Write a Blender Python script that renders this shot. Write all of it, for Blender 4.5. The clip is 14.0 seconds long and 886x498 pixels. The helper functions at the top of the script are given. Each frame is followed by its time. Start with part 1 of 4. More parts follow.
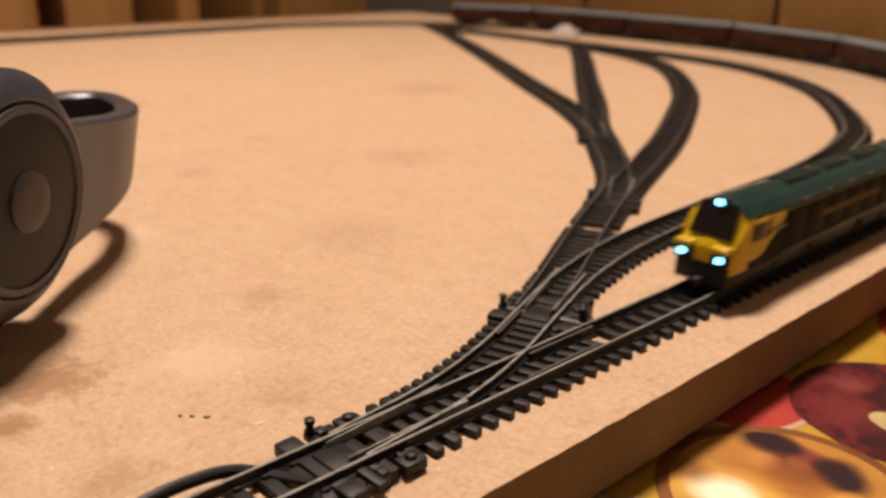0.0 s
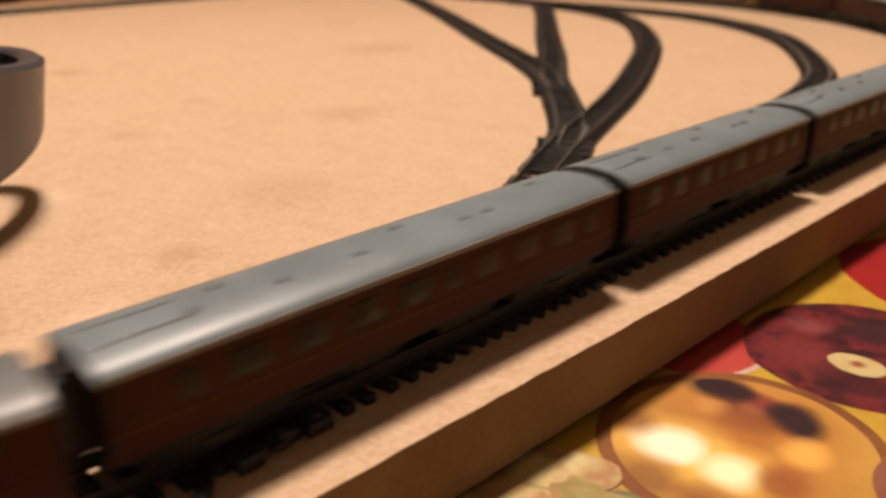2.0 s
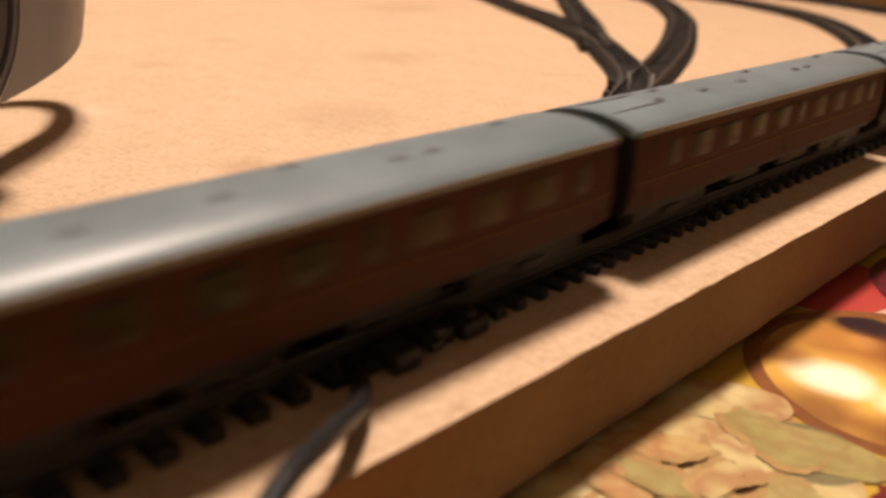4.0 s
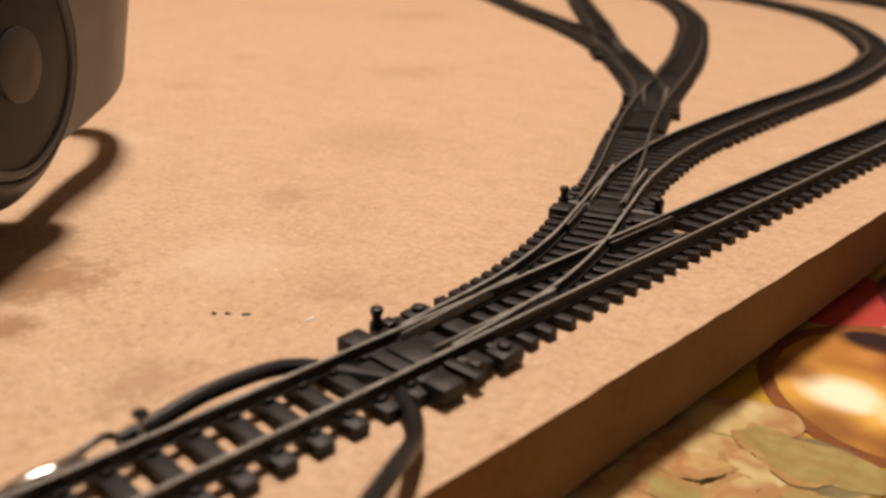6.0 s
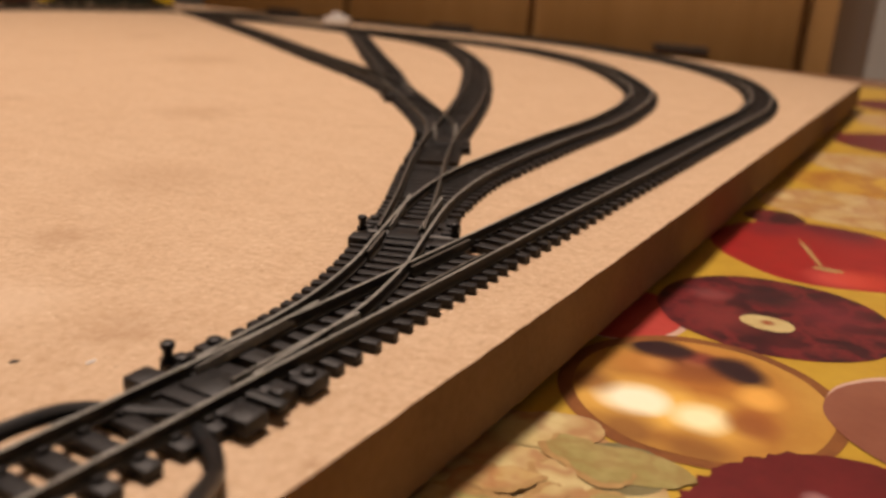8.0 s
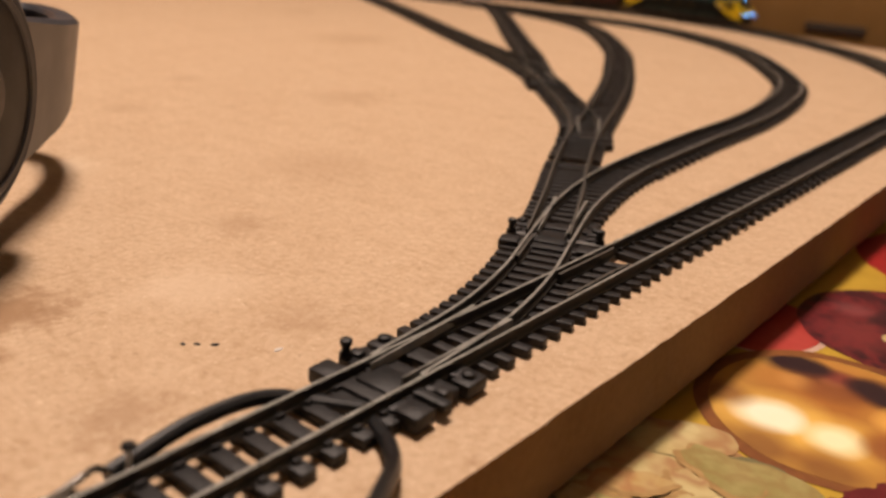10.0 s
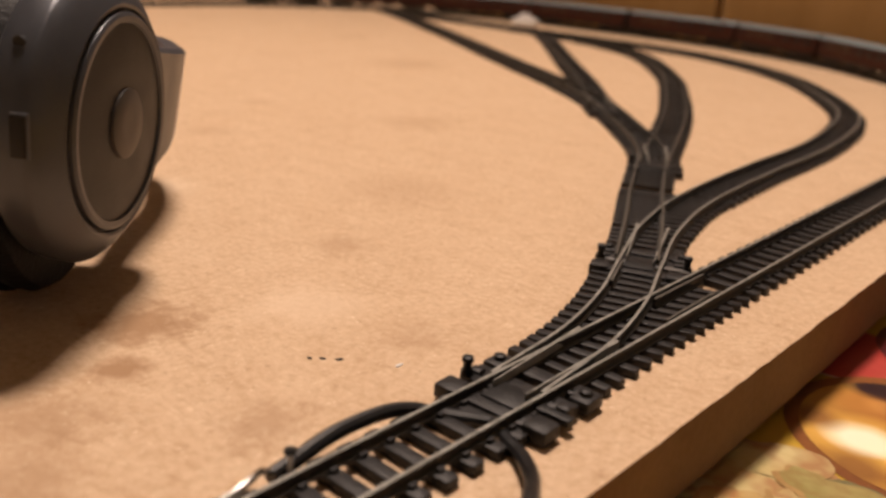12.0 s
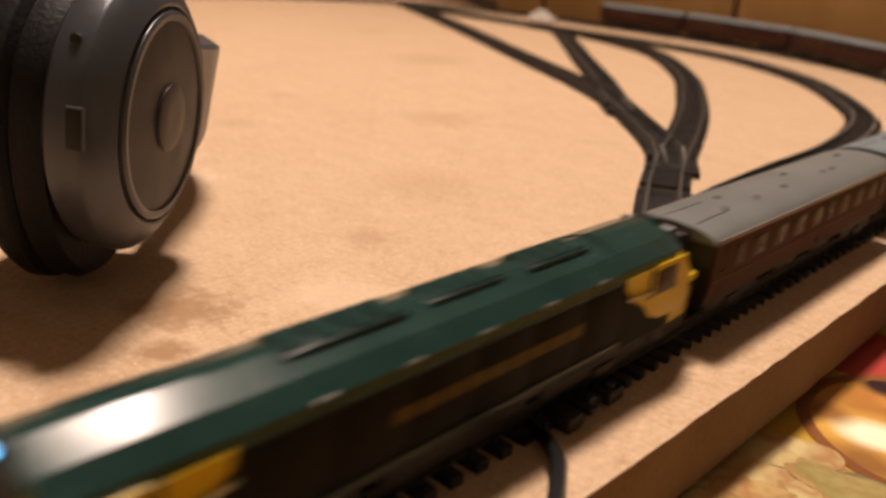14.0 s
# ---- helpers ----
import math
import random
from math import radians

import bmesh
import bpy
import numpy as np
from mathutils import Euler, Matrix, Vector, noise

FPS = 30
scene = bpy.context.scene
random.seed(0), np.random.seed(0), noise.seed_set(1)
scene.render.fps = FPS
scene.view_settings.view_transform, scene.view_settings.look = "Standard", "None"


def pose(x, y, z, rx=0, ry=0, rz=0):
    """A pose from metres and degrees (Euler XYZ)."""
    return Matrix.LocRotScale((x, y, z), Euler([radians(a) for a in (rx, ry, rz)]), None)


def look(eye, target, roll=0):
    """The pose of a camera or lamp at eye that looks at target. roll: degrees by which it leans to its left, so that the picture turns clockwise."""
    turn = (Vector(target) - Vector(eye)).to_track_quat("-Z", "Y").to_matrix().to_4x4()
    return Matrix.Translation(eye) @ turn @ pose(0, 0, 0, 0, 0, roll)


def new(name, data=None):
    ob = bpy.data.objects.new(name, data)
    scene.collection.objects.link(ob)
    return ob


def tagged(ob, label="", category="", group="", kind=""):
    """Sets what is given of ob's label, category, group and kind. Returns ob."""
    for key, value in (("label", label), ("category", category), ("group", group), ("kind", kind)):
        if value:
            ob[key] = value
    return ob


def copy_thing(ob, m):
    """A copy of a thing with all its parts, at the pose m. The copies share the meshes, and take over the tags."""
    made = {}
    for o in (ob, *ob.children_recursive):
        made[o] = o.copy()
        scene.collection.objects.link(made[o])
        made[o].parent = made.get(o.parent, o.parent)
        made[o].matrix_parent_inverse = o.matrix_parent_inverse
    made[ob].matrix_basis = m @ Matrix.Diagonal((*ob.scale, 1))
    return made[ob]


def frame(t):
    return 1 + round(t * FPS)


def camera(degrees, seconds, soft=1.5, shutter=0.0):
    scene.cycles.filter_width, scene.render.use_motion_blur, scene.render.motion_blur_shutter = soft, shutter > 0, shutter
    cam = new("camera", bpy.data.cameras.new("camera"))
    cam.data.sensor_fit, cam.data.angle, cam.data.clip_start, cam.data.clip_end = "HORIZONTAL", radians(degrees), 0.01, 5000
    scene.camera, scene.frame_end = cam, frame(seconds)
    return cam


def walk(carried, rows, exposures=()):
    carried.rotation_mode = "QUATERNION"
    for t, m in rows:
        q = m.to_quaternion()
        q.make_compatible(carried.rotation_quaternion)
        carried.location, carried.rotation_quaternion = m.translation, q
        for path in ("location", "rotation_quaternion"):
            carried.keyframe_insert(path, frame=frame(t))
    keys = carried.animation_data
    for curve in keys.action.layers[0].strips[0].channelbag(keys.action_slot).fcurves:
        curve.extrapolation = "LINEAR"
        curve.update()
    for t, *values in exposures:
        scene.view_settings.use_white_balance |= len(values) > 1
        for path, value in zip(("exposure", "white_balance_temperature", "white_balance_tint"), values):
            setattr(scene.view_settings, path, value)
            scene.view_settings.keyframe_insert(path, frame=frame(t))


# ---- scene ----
cam = camera(55.0, 14.0, soft=2.8, shutter=0.5)
cam.data.dof.use_dof = True
cam.data.dof.focus_distance = 0.165
cam.data.dof.aperture_fstop = 17.0
PATH = [
    (0, (0.1049, -0.0312, 0.0873), (-0.2390, 0.2897, -0.0822), 1.06),
    (0.5, (0.1034, -0.0298, 0.0858), (-0.2350, 0.2936, -0.0900), 1.09),
    (1, (0.1025, -0.0297, 0.0849), (-0.2331, 0.2926, -0.0982), 0.75),
    (1.5, (0.1028, -0.0290, 0.0836), (-0.2328, 0.2927, -0.1004), 0.48),
    (2, (0.1050, -0.0135, 0.0758), (-0.2284, 0.3111, -0.1071), -0.55),
    (2.5, (0.1122, -0.0071, 0.0764), (-0.2143, 0.3279, -0.1001), -1.76),
    (3, (0.1064, 0.0005, 0.0663), (-0.2130, 0.3457, -0.1036), -1.28),
    (3.5, (0.0882, -0.0096, 0.0557), (-0.2244, 0.3358, -0.1257), 1.23),
    (4, (0.0756, -0.0241, 0.0518), (-0.2444, 0.3138, -0.1309), 2.38),
    (6.5, (0.0801, -0.0325, 0.0635), (-0.2424, 0.2991, -0.1262), 0.91),
    (7, (0.0829, -0.0150, 0.0561), (-0.2013, 0.3500, -0.1337), 0.80),
    (7.5, (0.0833, -0.0207, 0.0596), (-0.1633, 0.3795, -0.1107), 1.91),
    (8, (0.0770, -0.0310, 0.0568), (-0.1617, 0.3798, -0.0988), 3.21),
    (8.5, (0.0764, -0.0372, 0.0594), (-0.2011, 0.3434, -0.1082), 1.34),
    (11, (0.0768, -0.0473, 0.0690), (-0.2206, 0.3142, -0.1066), 4.13),
    (11.5, (0.0712, -0.0539, 0.0679), (-0.2314, 0.3059, -0.1025), 4.50),
    (12, (0.0698, -0.0570, 0.0696), (-0.2379, 0.3000, -0.0974), 3.81),
    (12.5, (0.0676, -0.0605, 0.0684), (-0.2416, 0.2948, -0.0993), 3.76),
    (13, (0.0690, -0.0647, 0.0711), (-0.2450, 0.2876, -0.0942), 3.63),
    (13.2, (0.0700, -0.0665, 0.0711), (-0.2440, 0.2802, -0.0915), 3.40),
    (13.5, (0.0703, -0.0623, 0.0714), (-0.2432, 0.2893, -0.0961), 4.03),
    (14, (0.0711, -0.0641, 0.0716), (-0.2396, 0.2884, -0.0993), 4.65),
]
EXPOSURES = [(0, -0.02), (2, 0.03), (3, 0.06), (3.5, 0.22), (4, 0.22), (6.5, -0.16), (7.5, -0.2), (8.5, -0.18), (11, -0.16), (12.5, -0.06), (14, 0.05)]
walk(cam, [(t, look(eye, target, roll)) for t, eye, target, roll in PATH], EXPOSURES)

# ---------------------------------------------------------------- light
world = bpy.data.worlds.new("room_air")
scene.world = world
world.use_nodes = True
world.node_tree.nodes["Background"].inputs[0].default_value = (1.0, 0.80, 0.62, 1)
world.node_tree.nodes["Background"].inputs[1].default_value = 0.035
LAMP = (-0.36, 0.38, 1.35)


def area(name, at, aim, size, power, colour):
    data = bpy.data.lights.new(name, "AREA")
    data.shape, data.size, data.energy, data.color = "DISK", size, power, colour
    ob = new(name, data)
    ob.matrix_world = look(at, aim)
    return ob


area("ceiling_bulb", LAMP, (0.16, -0.12, 0), 0.24, 34.8, (1.0, 0.79, 0.665))

# ---------------------------------------------------------------- materials


def material(name, colour, rough=0.5, metal=0.0, coat=0.0):
    m = bpy.data.materials.new(name)
    m.use_nodes = True
    b = m.node_tree.nodes["Principled BSDF"]
    b.inputs["Base Color"].default_value = (*colour, 1)
    b.inputs["Roughness"].default_value = rough
    b.inputs["Metallic"].default_value = metal
    b.inputs["Coat Weight"].default_value = coat
    return m


def nodes_of(m):
    t = m.node_tree
    return t, t.nodes["Principled BSDF"]


def noise_node(t, scale, detail=4, rough=0.6, coords="Object", stretch=None):
    c = t.nodes.new("ShaderNodeTexCoord")
    n = t.nodes.new("ShaderNodeTexNoise")
    n.inputs["Scale"].default_value, n.inputs["Detail"].default_value, n.inputs["Roughness"].default_value = scale, detail, rough
    if stretch:
        mp = t.nodes.new("ShaderNodeMapping")
        mp.inputs["Scale"].default_value = stretch
        t.links.new(c.outputs[coords], mp.inputs["Vector"])
        t.links.new(mp.outputs[0], n.inputs["Vector"])
    else:
        t.links.new(c.outputs[coords], n.inputs["Vector"])
    return n


def ramp(t, src, stops):
    r = t.nodes.new("ShaderNodeValToRGB")
    while len(r.color_ramp.elements) < len(stops):
        r.color_ramp.elements.new(0.5)
    for e, (p, c) in zip(r.color_ramp.elements, stops):
        e.position, e.color = p, (*c, 1)
    t.links.new(src, r.inputs[0])
    return r.outputs[0]


def mix(t, fac, a, b, mode="MIX"):
    n = t.nodes.new("ShaderNodeMix")
    n.data_type, n.blend_type = "RGBA", mode
    for sock, v in ((n.inputs[0], fac), (n.inputs[6], a), (n.inputs[7], b)):
        if isinstance(v, (int, float)):
            sock.default_value = v
        elif isinstance(v, tuple):
            sock.default_value = (*v, 1)
        else:
            t.links.new(v, sock)
    return n.outputs[2]


def bump(t, b, src, strength, distance):
    n = t.nodes.new("ShaderNodeBump")
    n.inputs["Strength"].default_value, n.inputs["Distance"].default_value = strength, distance
    t.links.new(src, n.inputs["Height"])
    t.links.new(n.outputs[0], b.inputs["Normal"])


def worn(name, colour, rough=0.5, metal=0.0, scale=300.0, amount=0.25, bumpy=0.0, coat=0.0, fine=2500.0):
    """A surface with blotches and fine grain: the colour shifts by amount, the gloss with it."""
    m = material(name, colour, rough, metal, coat)
    t, b = nodes_of(m)
    n1, n2 = noise_node(t, scale), noise_node(t, fine, 2)
    dark = tuple(c * (1 - amount) for c in colour)
    light = tuple(min(1, c * (1 + amount)) for c in colour)
    c1 = ramp(t, n1.outputs[0], [(0.3, dark), (0.7, light)])
    c2 = mix(t, 0.35, c1, ramp(t, n2.outputs[0], [(0.3, dark), (0.7, light)]))
    t.links.new(c2, b.inputs["Base Color"])
    g = t.nodes.new("ShaderNodeMapRange")
    g.inputs["To Min"].default_value, g.inputs["To Max"].default_value = max(0.02, rough - 0.12), min(1, rough + 0.12)
    t.links.new(n1.outputs[0], g.inputs["Value"])
    t.links.new(g.outputs[0], b.inputs["Roughness"])
    if bumpy:
        bump(t, b, n2.outputs[0], bumpy, 0.0004)
    return m


def spot_mask(t, at, radius, warp, z=0.0, ragged=2.2):
    """A soft blot of the given radius round a place on the board, with a ragged edge."""
    c = t.nodes.new("ShaderNodeTexCoord")
    add = t.nodes.new("ShaderNodeVectorMath")
    add.operation = "MULTIPLY_ADD"
    t.links.new(warp.outputs["Color"], add.inputs[0])
    add.inputs[1].default_value = (radius * ragged,) * 3
    t.links.new(c.outputs["Object"], add.inputs[2])
    d = t.nodes.new("ShaderNodeVectorMath")
    d.operation = "DISTANCE"
    t.links.new(add.outputs[0], d.inputs[0])
    d.inputs[1].default_value = tuple(v + radius * ragged / 2 for v in (at[0], at[1], z))
    r = t.nodes.new("ShaderNodeMapRange")
    r.inputs["From Min"].default_value, r.inputs["From Max"].default_value = radius, radius * 0.35
    t.links.new(d.outputs["Value"], r.inputs["Value"])
    return r.outputs[0]


def mdf_material():
    """Fibreboard: broad clouds, pressed fibre mottling, sparse flecks, and stains where the board has them."""
    m = material("mdf", (0.55, 0.38, 0.23), 0.72)
    t, b = nodes_of(m)
    broad, cloud, mottle = noise_node(t, 7, 4, 0.6), noise_node(t, 34, 6, 0.65), noise_node(t, 150, 5, 0.62)
    fibre = noise_node(t, 620, 4, 0.7)
    streak = noise_node(t, 60, 5, 0.65, stretch=(0.45, 1.6, 1.0))
    fleck, speck = noise_node(t, 950, 2, 0.5), noise_node(t, 420, 3, 0.55)
    c = ramp(t, broad.outputs[0], [(0.32, (0.50, 0.335, 0.195)), (0.68, (0.61, 0.435, 0.285))])
    c = mix(t, 0.6, c, ramp(t, cloud.outputs[0], [(0.34, (0.36, 0.215, 0.105)), (0.48, (0.56, 0.39, 0.235)), (0.66, (0.67, 0.50, 0.34))]))
    c = mix(t, 0.32, c, ramp(t, streak.outputs[0], [(0.34, (0.40, 0.245, 0.13)), (0.5, (0.57, 0.395, 0.245)), (0.68, (0.65, 0.475, 0.32))]))
    c = mix(t, 0.46, c, ramp(t, mottle.outputs[0], [(0.34, (0.41, 0.255, 0.135)), (0.5, (0.575, 0.40, 0.25)), (0.68, (0.68, 0.51, 0.345))]))
    c = mix(t, 0.46, c, ramp(t, fibre.outputs[0], [(0.32, (0.40, 0.25, 0.13)), (0.5, (0.575, 0.40, 0.25)), (0.68, (0.70, 0.53, 0.365))]))
    c = mix(t, ramp(t, fleck.outputs[0], [(0.66, (0, 0, 0)), (0.73, (0.6, 0.6, 0.6))]), c, (0.80, 0.66, 0.48))
    c = mix(t, ramp(t, speck.outputs[0], [(0.25, (0.5, 0.5, 0.5)), (0.32, (0, 0, 0))]), c, (0.27, 0.15, 0.075))
    for stretch in ((1.0, 0.45, 1.0), (0.50, 1.0, 1.0)):
        strand = noise_node(t, 640, 3, 0.6, stretch=stretch)
        c = mix(t, ramp(t, strand.outputs[0], [(0.60, (0, 0, 0)), (0.72, (0.38, 0.38, 0.38))]), c, (0.76, 0.61, 0.43))
        c = mix(t, ramp(t, strand.outputs[0], [(0.28, (0.36, 0.36, 0.36)), (0.38, (0, 0, 0))]), c, (0.33, 0.19, 0.095))
    warp = noise_node(t, 150, 6, 0.75)
    for at, radius, tint, strength in STAINS:
        k = t.nodes.new("ShaderNodeMath")
        k.operation = "MULTIPLY"
        t.links.new(spot_mask(t, at, radius, warp), k.inputs[0])
        k.inputs[1].default_value = strength
        c = mix(t, k.outputs[0], c, tint)
    t.links.new(c, b.inputs["Base Color"])
    bump(t, b, mottle.outputs[0], 0.10, 0.0004)
    return m


STAIN = (0.34, 0.195, 0.095)
STAINS = (
    ((-0.066, 0.016), 0.013, STAIN, 0.95), ((-0.052, 0.004), 0.006, STAIN, 0.95), ((-0.357, 0.161), 0.014, STAIN, 0.4), ((-0.20, 0.12), 0.012, STAIN, 0.3),
    ((-0.30, 0.33), 0.03, STAIN, 0.35), ((-0.10, 0.12), 0.024, STAIN, 0.22), ((-0.43, 0.40), 0.02, STAIN, 0.25), ((-0.028, 0.052), 0.010, STAIN, 0.3),
    ((-0.045, -0.012), 0.012, STAIN, 0.55), ((-0.022, 0.012), 0.009, STAIN, 0.5), ((-0.24, 0.17), 0.009, STAIN, 0.3), ((-0.17, 0.20), 0.020, STAIN, 0.3),
    ((-0.075, 0.075), 0.010, STAIN, 0.4), ((-0.052, 0.045), 0.014, (0.70, 0.53, 0.37), 0.5), ((-0.145, 0.068), 0.012, (0.72, 0.56, 0.39), 0.55), ((-0.03, -0.02), 0.010, STAIN, 0.5),
)
MDF = mdf_material()
MDFEDGE = worn("darker_sawn_edge", (0.265, 0.165, 0.092), 0.85, 0, 40, 0.18, 0.4, fine=700)
SLEEPER = worn("sleeper_plastic", (0.021, 0.019, 0.019), 0.46, 0, 400, 0.35, 0.3)
RAIL = worn("nickel_silver_rail", (0.33, 0.32, 0.29), 0.36, 0.4, 350, 0.35)
# Darker copy of RAIL: weak, dark reflections are put into its colour.
DIMRAIL = worn("dimmed_rail_top", (0.085, 0.075, 0.062), 0.55, 0.4, 350, 0.3)
# Darker metal for everything below the rail head.
RAILSIDE = worn("dark_rail_side", (0.036, 0.033, 0.029), 0.5, 0.2, 350, 0.3)
PALEGREY = worn("pale_grey_plastic", (0.15, 0.145, 0.14), 0.4, 0, 400, 0.45)
BLACK = worn("black_plastic", (0.018, 0.017, 0.017), 0.45, 0, 300, 0.3, 0.2)
CABLE = worn("cable_rubber", (0.012, 0.012, 0.013), 0.38, 0, 200, 0.2)
STEEL = worn("bright_steel", (0.62, 0.6, 0.57), 0.25, 1.0, 600, 0.2)
WHITEMETAL = worn("clean_tinned_steel", (0.85, 0.84, 0.82), 0.4, 0.3, 600, 0.1)
SOLDER = worn("solder", (0.75, 0.74, 0.72), 0.2, 1.0, 500, 0.2)
GREEN = worn("green_paint", (0.014, 0.042, 0.037), 0.24, 0, 120, 0.2, 0, 0.1)
DARKGREEN = worn("dark_green_paint", (0.009, 0.026, 0.023), 0.32, 0, 120, 0.2)
SIDEBLACK = worn("dark_body_side", (0.007, 0.0075, 0.006), 0.6, 0, 120, 0.25)
YELLOW = worn("yellow_paint", (0.62, 0.44, 0.006), 0.32, 0, 150, 0.1, 0, 0.2)
DULLGOLD = worn("dull_yellow_print", (0.10, 0.062, 0.008), 0.5, 0, 150, 0.2)
MAROON = worn("maroon_paint", (0.056, 0.017, 0.012), 0.6, 0, 140, 0.3)
LINING = worn("gold_lining", (0.10, 0.045, 0.015), 0.5, 0, 200, 0.2)
ROOFGREY = worn("grey_roof", (0.165, 0.21, 0.228), 0.42, 0, 70, 0.25)
ROOFDULL = worn("weathered_grey_roof", (0.15, 0.16, 0.158), 0.45, 0, 60, 0.18)
VENT = worn("vent_grey", (0.06, 0.062, 0.064), 0.5, 0, 300, 0.3)
GUTTER = worn("pale_gutter", (0.17, 0.165, 0.155), 0.35, 0.2, 200, 0.2)
GLASS = worn("window_glass", (0.014, 0.011, 0.010), 0.3, 0, 200, 0.3)
# Cream interior behind the glass, put into the pane's colour.
PALEGLASS = worn("pale_window_pane", (0.060, 0.038, 0.022), 0.4, 0, 200, 0.2)
HPGREY = worn("dark_silver_plastic", (0.078, 0.083, 0.098), 0.36, 0.45, 150, 0.1, 0.1)
HPFACE = worn("charcoal_face", (0.026, 0.026, 0.029), 0.40, 0.1, 150, 0.12, 0.1)
HPBUTTON = worn("grey_button", (0.085, 0.078, 0.075), 0.45, 0.3, 150, 0.1)
LEATHER = worn("black_leatherette", (0.014, 0.013, 0.014), 0.55, 0, 120, 0.3, 0.5, fine=900)
WHITE = worn("white_plastic", (0.75, 0.74, 0.72), 0.4, 0, 200, 0.1)
PLASTER = worn("painted_plaster", (0.72, 0.69, 0.64), 0.85, 0, 6, 0.06, 0.2, fine=200)
CARPET = worn("brown_carpet", (0.24, 0.16, 0.10), 0.95, 0, 20, 0.2, 0.5, fine=500)
# Shade of open bays and drawer slots, put into a dark brown.
DARKGAP = worn("painted_gap_shade", (0.05, 0.032, 0.02), 0.7, 0, 8, 0.2)
LAMPGLOW = material("headlight", (0.8, 0.9, 1.0), 0.3)
LAMPGLOW.node_tree.nodes["Principled BSDF"].inputs["Emission Color"].default_value = (0.11, 0.50, 1.0, 1)
LAMPGLOW.node_tree.nodes["Principled BSDF"].inputs["Emission Strength"].default_value = 7.0
BULBGLOW = material("lampshade_glow", (0.9, 0.85, 0.75), 0.6)
BULBGLOW.node_tree.nodes["Principled BSDF"].inputs["Emission Color"].default_value = (1.0, 0.75, 0.45, 1)
BULBGLOW.node_tree.nodes["Principled BSDF"].inputs["Emission Strength"].default_value = 2.0


for soft_coat, level in ((SIDEBLACK, 0.12), (MAROON, 0.18), (GLASS, 0.3), (PALEGLASS, 0.2), (DULLGOLD, 0.15), (LINING, 0.2), (BLACK, 0.25), (LEATHER, 0.15), (GREEN, 0.3), (DARKGREEN, 0.25), (HPFACE, 0.2), (HPBUTTON, 0.3), (SLEEPER, 0.3), (MDFEDGE, 0.1)):
    soft_coat.node_tree.nodes["Principled BSDF"].inputs["Specular IOR Level"].default_value = level


def wood_material(name, a, b_, scale=3.0):
    m = material(name, a, 0.45)
    t, b = nodes_of(m)
    grain = noise_node(t, scale * 9, 5, 0.6, stretch=(1.0, 1.0, 0.12))
    broad = noise_node(t, scale, 2)
    c = ramp(t, grain.outputs[0], [(0.35, a), (0.65, b_)])
    c = mix(t, 0.4, c, ramp(t, broad.outputs[0], [(0.35, a), (0.65, b_)]))
    t.links.new(c, b.inputs["Base Color"])
    bump(t, b, grain.outputs[0], 0.1, 0.001)
    return m


PINE = wood_material("varnished_pine", (0.42, 0.19, 0.055), (0.56, 0.29, 0.10))
OAK = wood_material("honey_oak", (0.30, 0.155, 0.045), (0.40, 0.22, 0.075))
TABLEWOOD = wood_material("table_wood", (0.20, 0.10, 0.05), (0.28, 0.15, 0.08))

# ---------------------------------------------------------------- mesh helpers


def box_into(bm, lo, hi, bevel=0.0):
    made = bmesh.ops.create_cube(bm, size=1.0)["verts"]
    lo, hi = Vector(lo), Vector(hi)
    for v in made:
        v.co = Vector(((v.co.x + 0.5) * (hi.x - lo.x) + lo.x, (v.co.y + 0.5) * (hi.y - lo.y) + lo.y, (v.co.z + 0.5) * (hi.z - lo.z) + lo.z))
    if bevel:
        edges = {e for v in made for e in v.link_edges}
        bmesh.ops.bevel(bm, geom=list(edges), offset=bevel, segments=2, profile=0.5, affect="EDGES")
    return bm


def boxes(*items, bevel=0.0):
    bm = bmesh.new()
    for lo, hi in items:
        box_into(bm, lo, hi, bevel)
    return bm


def finish(bm, name, mat, smooth=35):
    bmesh.ops.recalc_face_normals(bm, faces=bm.faces)
    me = bpy.data.meshes.new(name)
    bm.to_mesh(me)
    bm.free()
    for m in mat if isinstance(mat, (list, tuple)) else [mat]:
        me.materials.append(m)
    if smooth:
        me.polygons.foreach_set("use_smooth", [True] * len(me.polygons))
        me.set_sharp_from_angle(angle=radians(smooth))
    return me


def part(name, bm, mat, parent=None, label="", smooth=35):
    ob = new(name, finish(bm, name, mat, smooth))
    if parent:
        ob.parent = parent
    if label:
        ob["label"] = label
    return ob


def thing(name, label, category, group="", kind=""):
    return tagged(new(name), label, category, group, kind)


def loft(sections, closed=True, caps=True):
    """A skin over rings of equal length; each ring is a list of places."""
    bm = bmesh.new()
    rings = [[bm.verts.new(p) for p in ring] for ring in sections]
    n = len(rings[0])
    for a, b in zip(rings, rings[1:]):
        for k in range(n if closed else n - 1):
            bm.faces.new((a[k], a[(k + 1) % n], b[(k + 1) % n], b[k]))
    if caps and closed:
        bm.faces.new(rings[0][::-1])
        bm.faces.new(rings[-1])
    return bm


def lathe(profile, steps=48, axis="x"):
    """A body of revolution: profile rows of (along the axis, radius)."""
    rings = []
    for a, r in profile:
        ring = []
        for k in range(steps):
            w = 2 * math.pi * k / steps
            ring.append((a, r * math.cos(w), r * math.sin(w)) if axis == "x" else (r * math.cos(w), r * math.sin(w), a) if axis == "z" else (r * math.cos(w), a, r * math.sin(w)))
        rings.append(ring)
    return loft(rings)


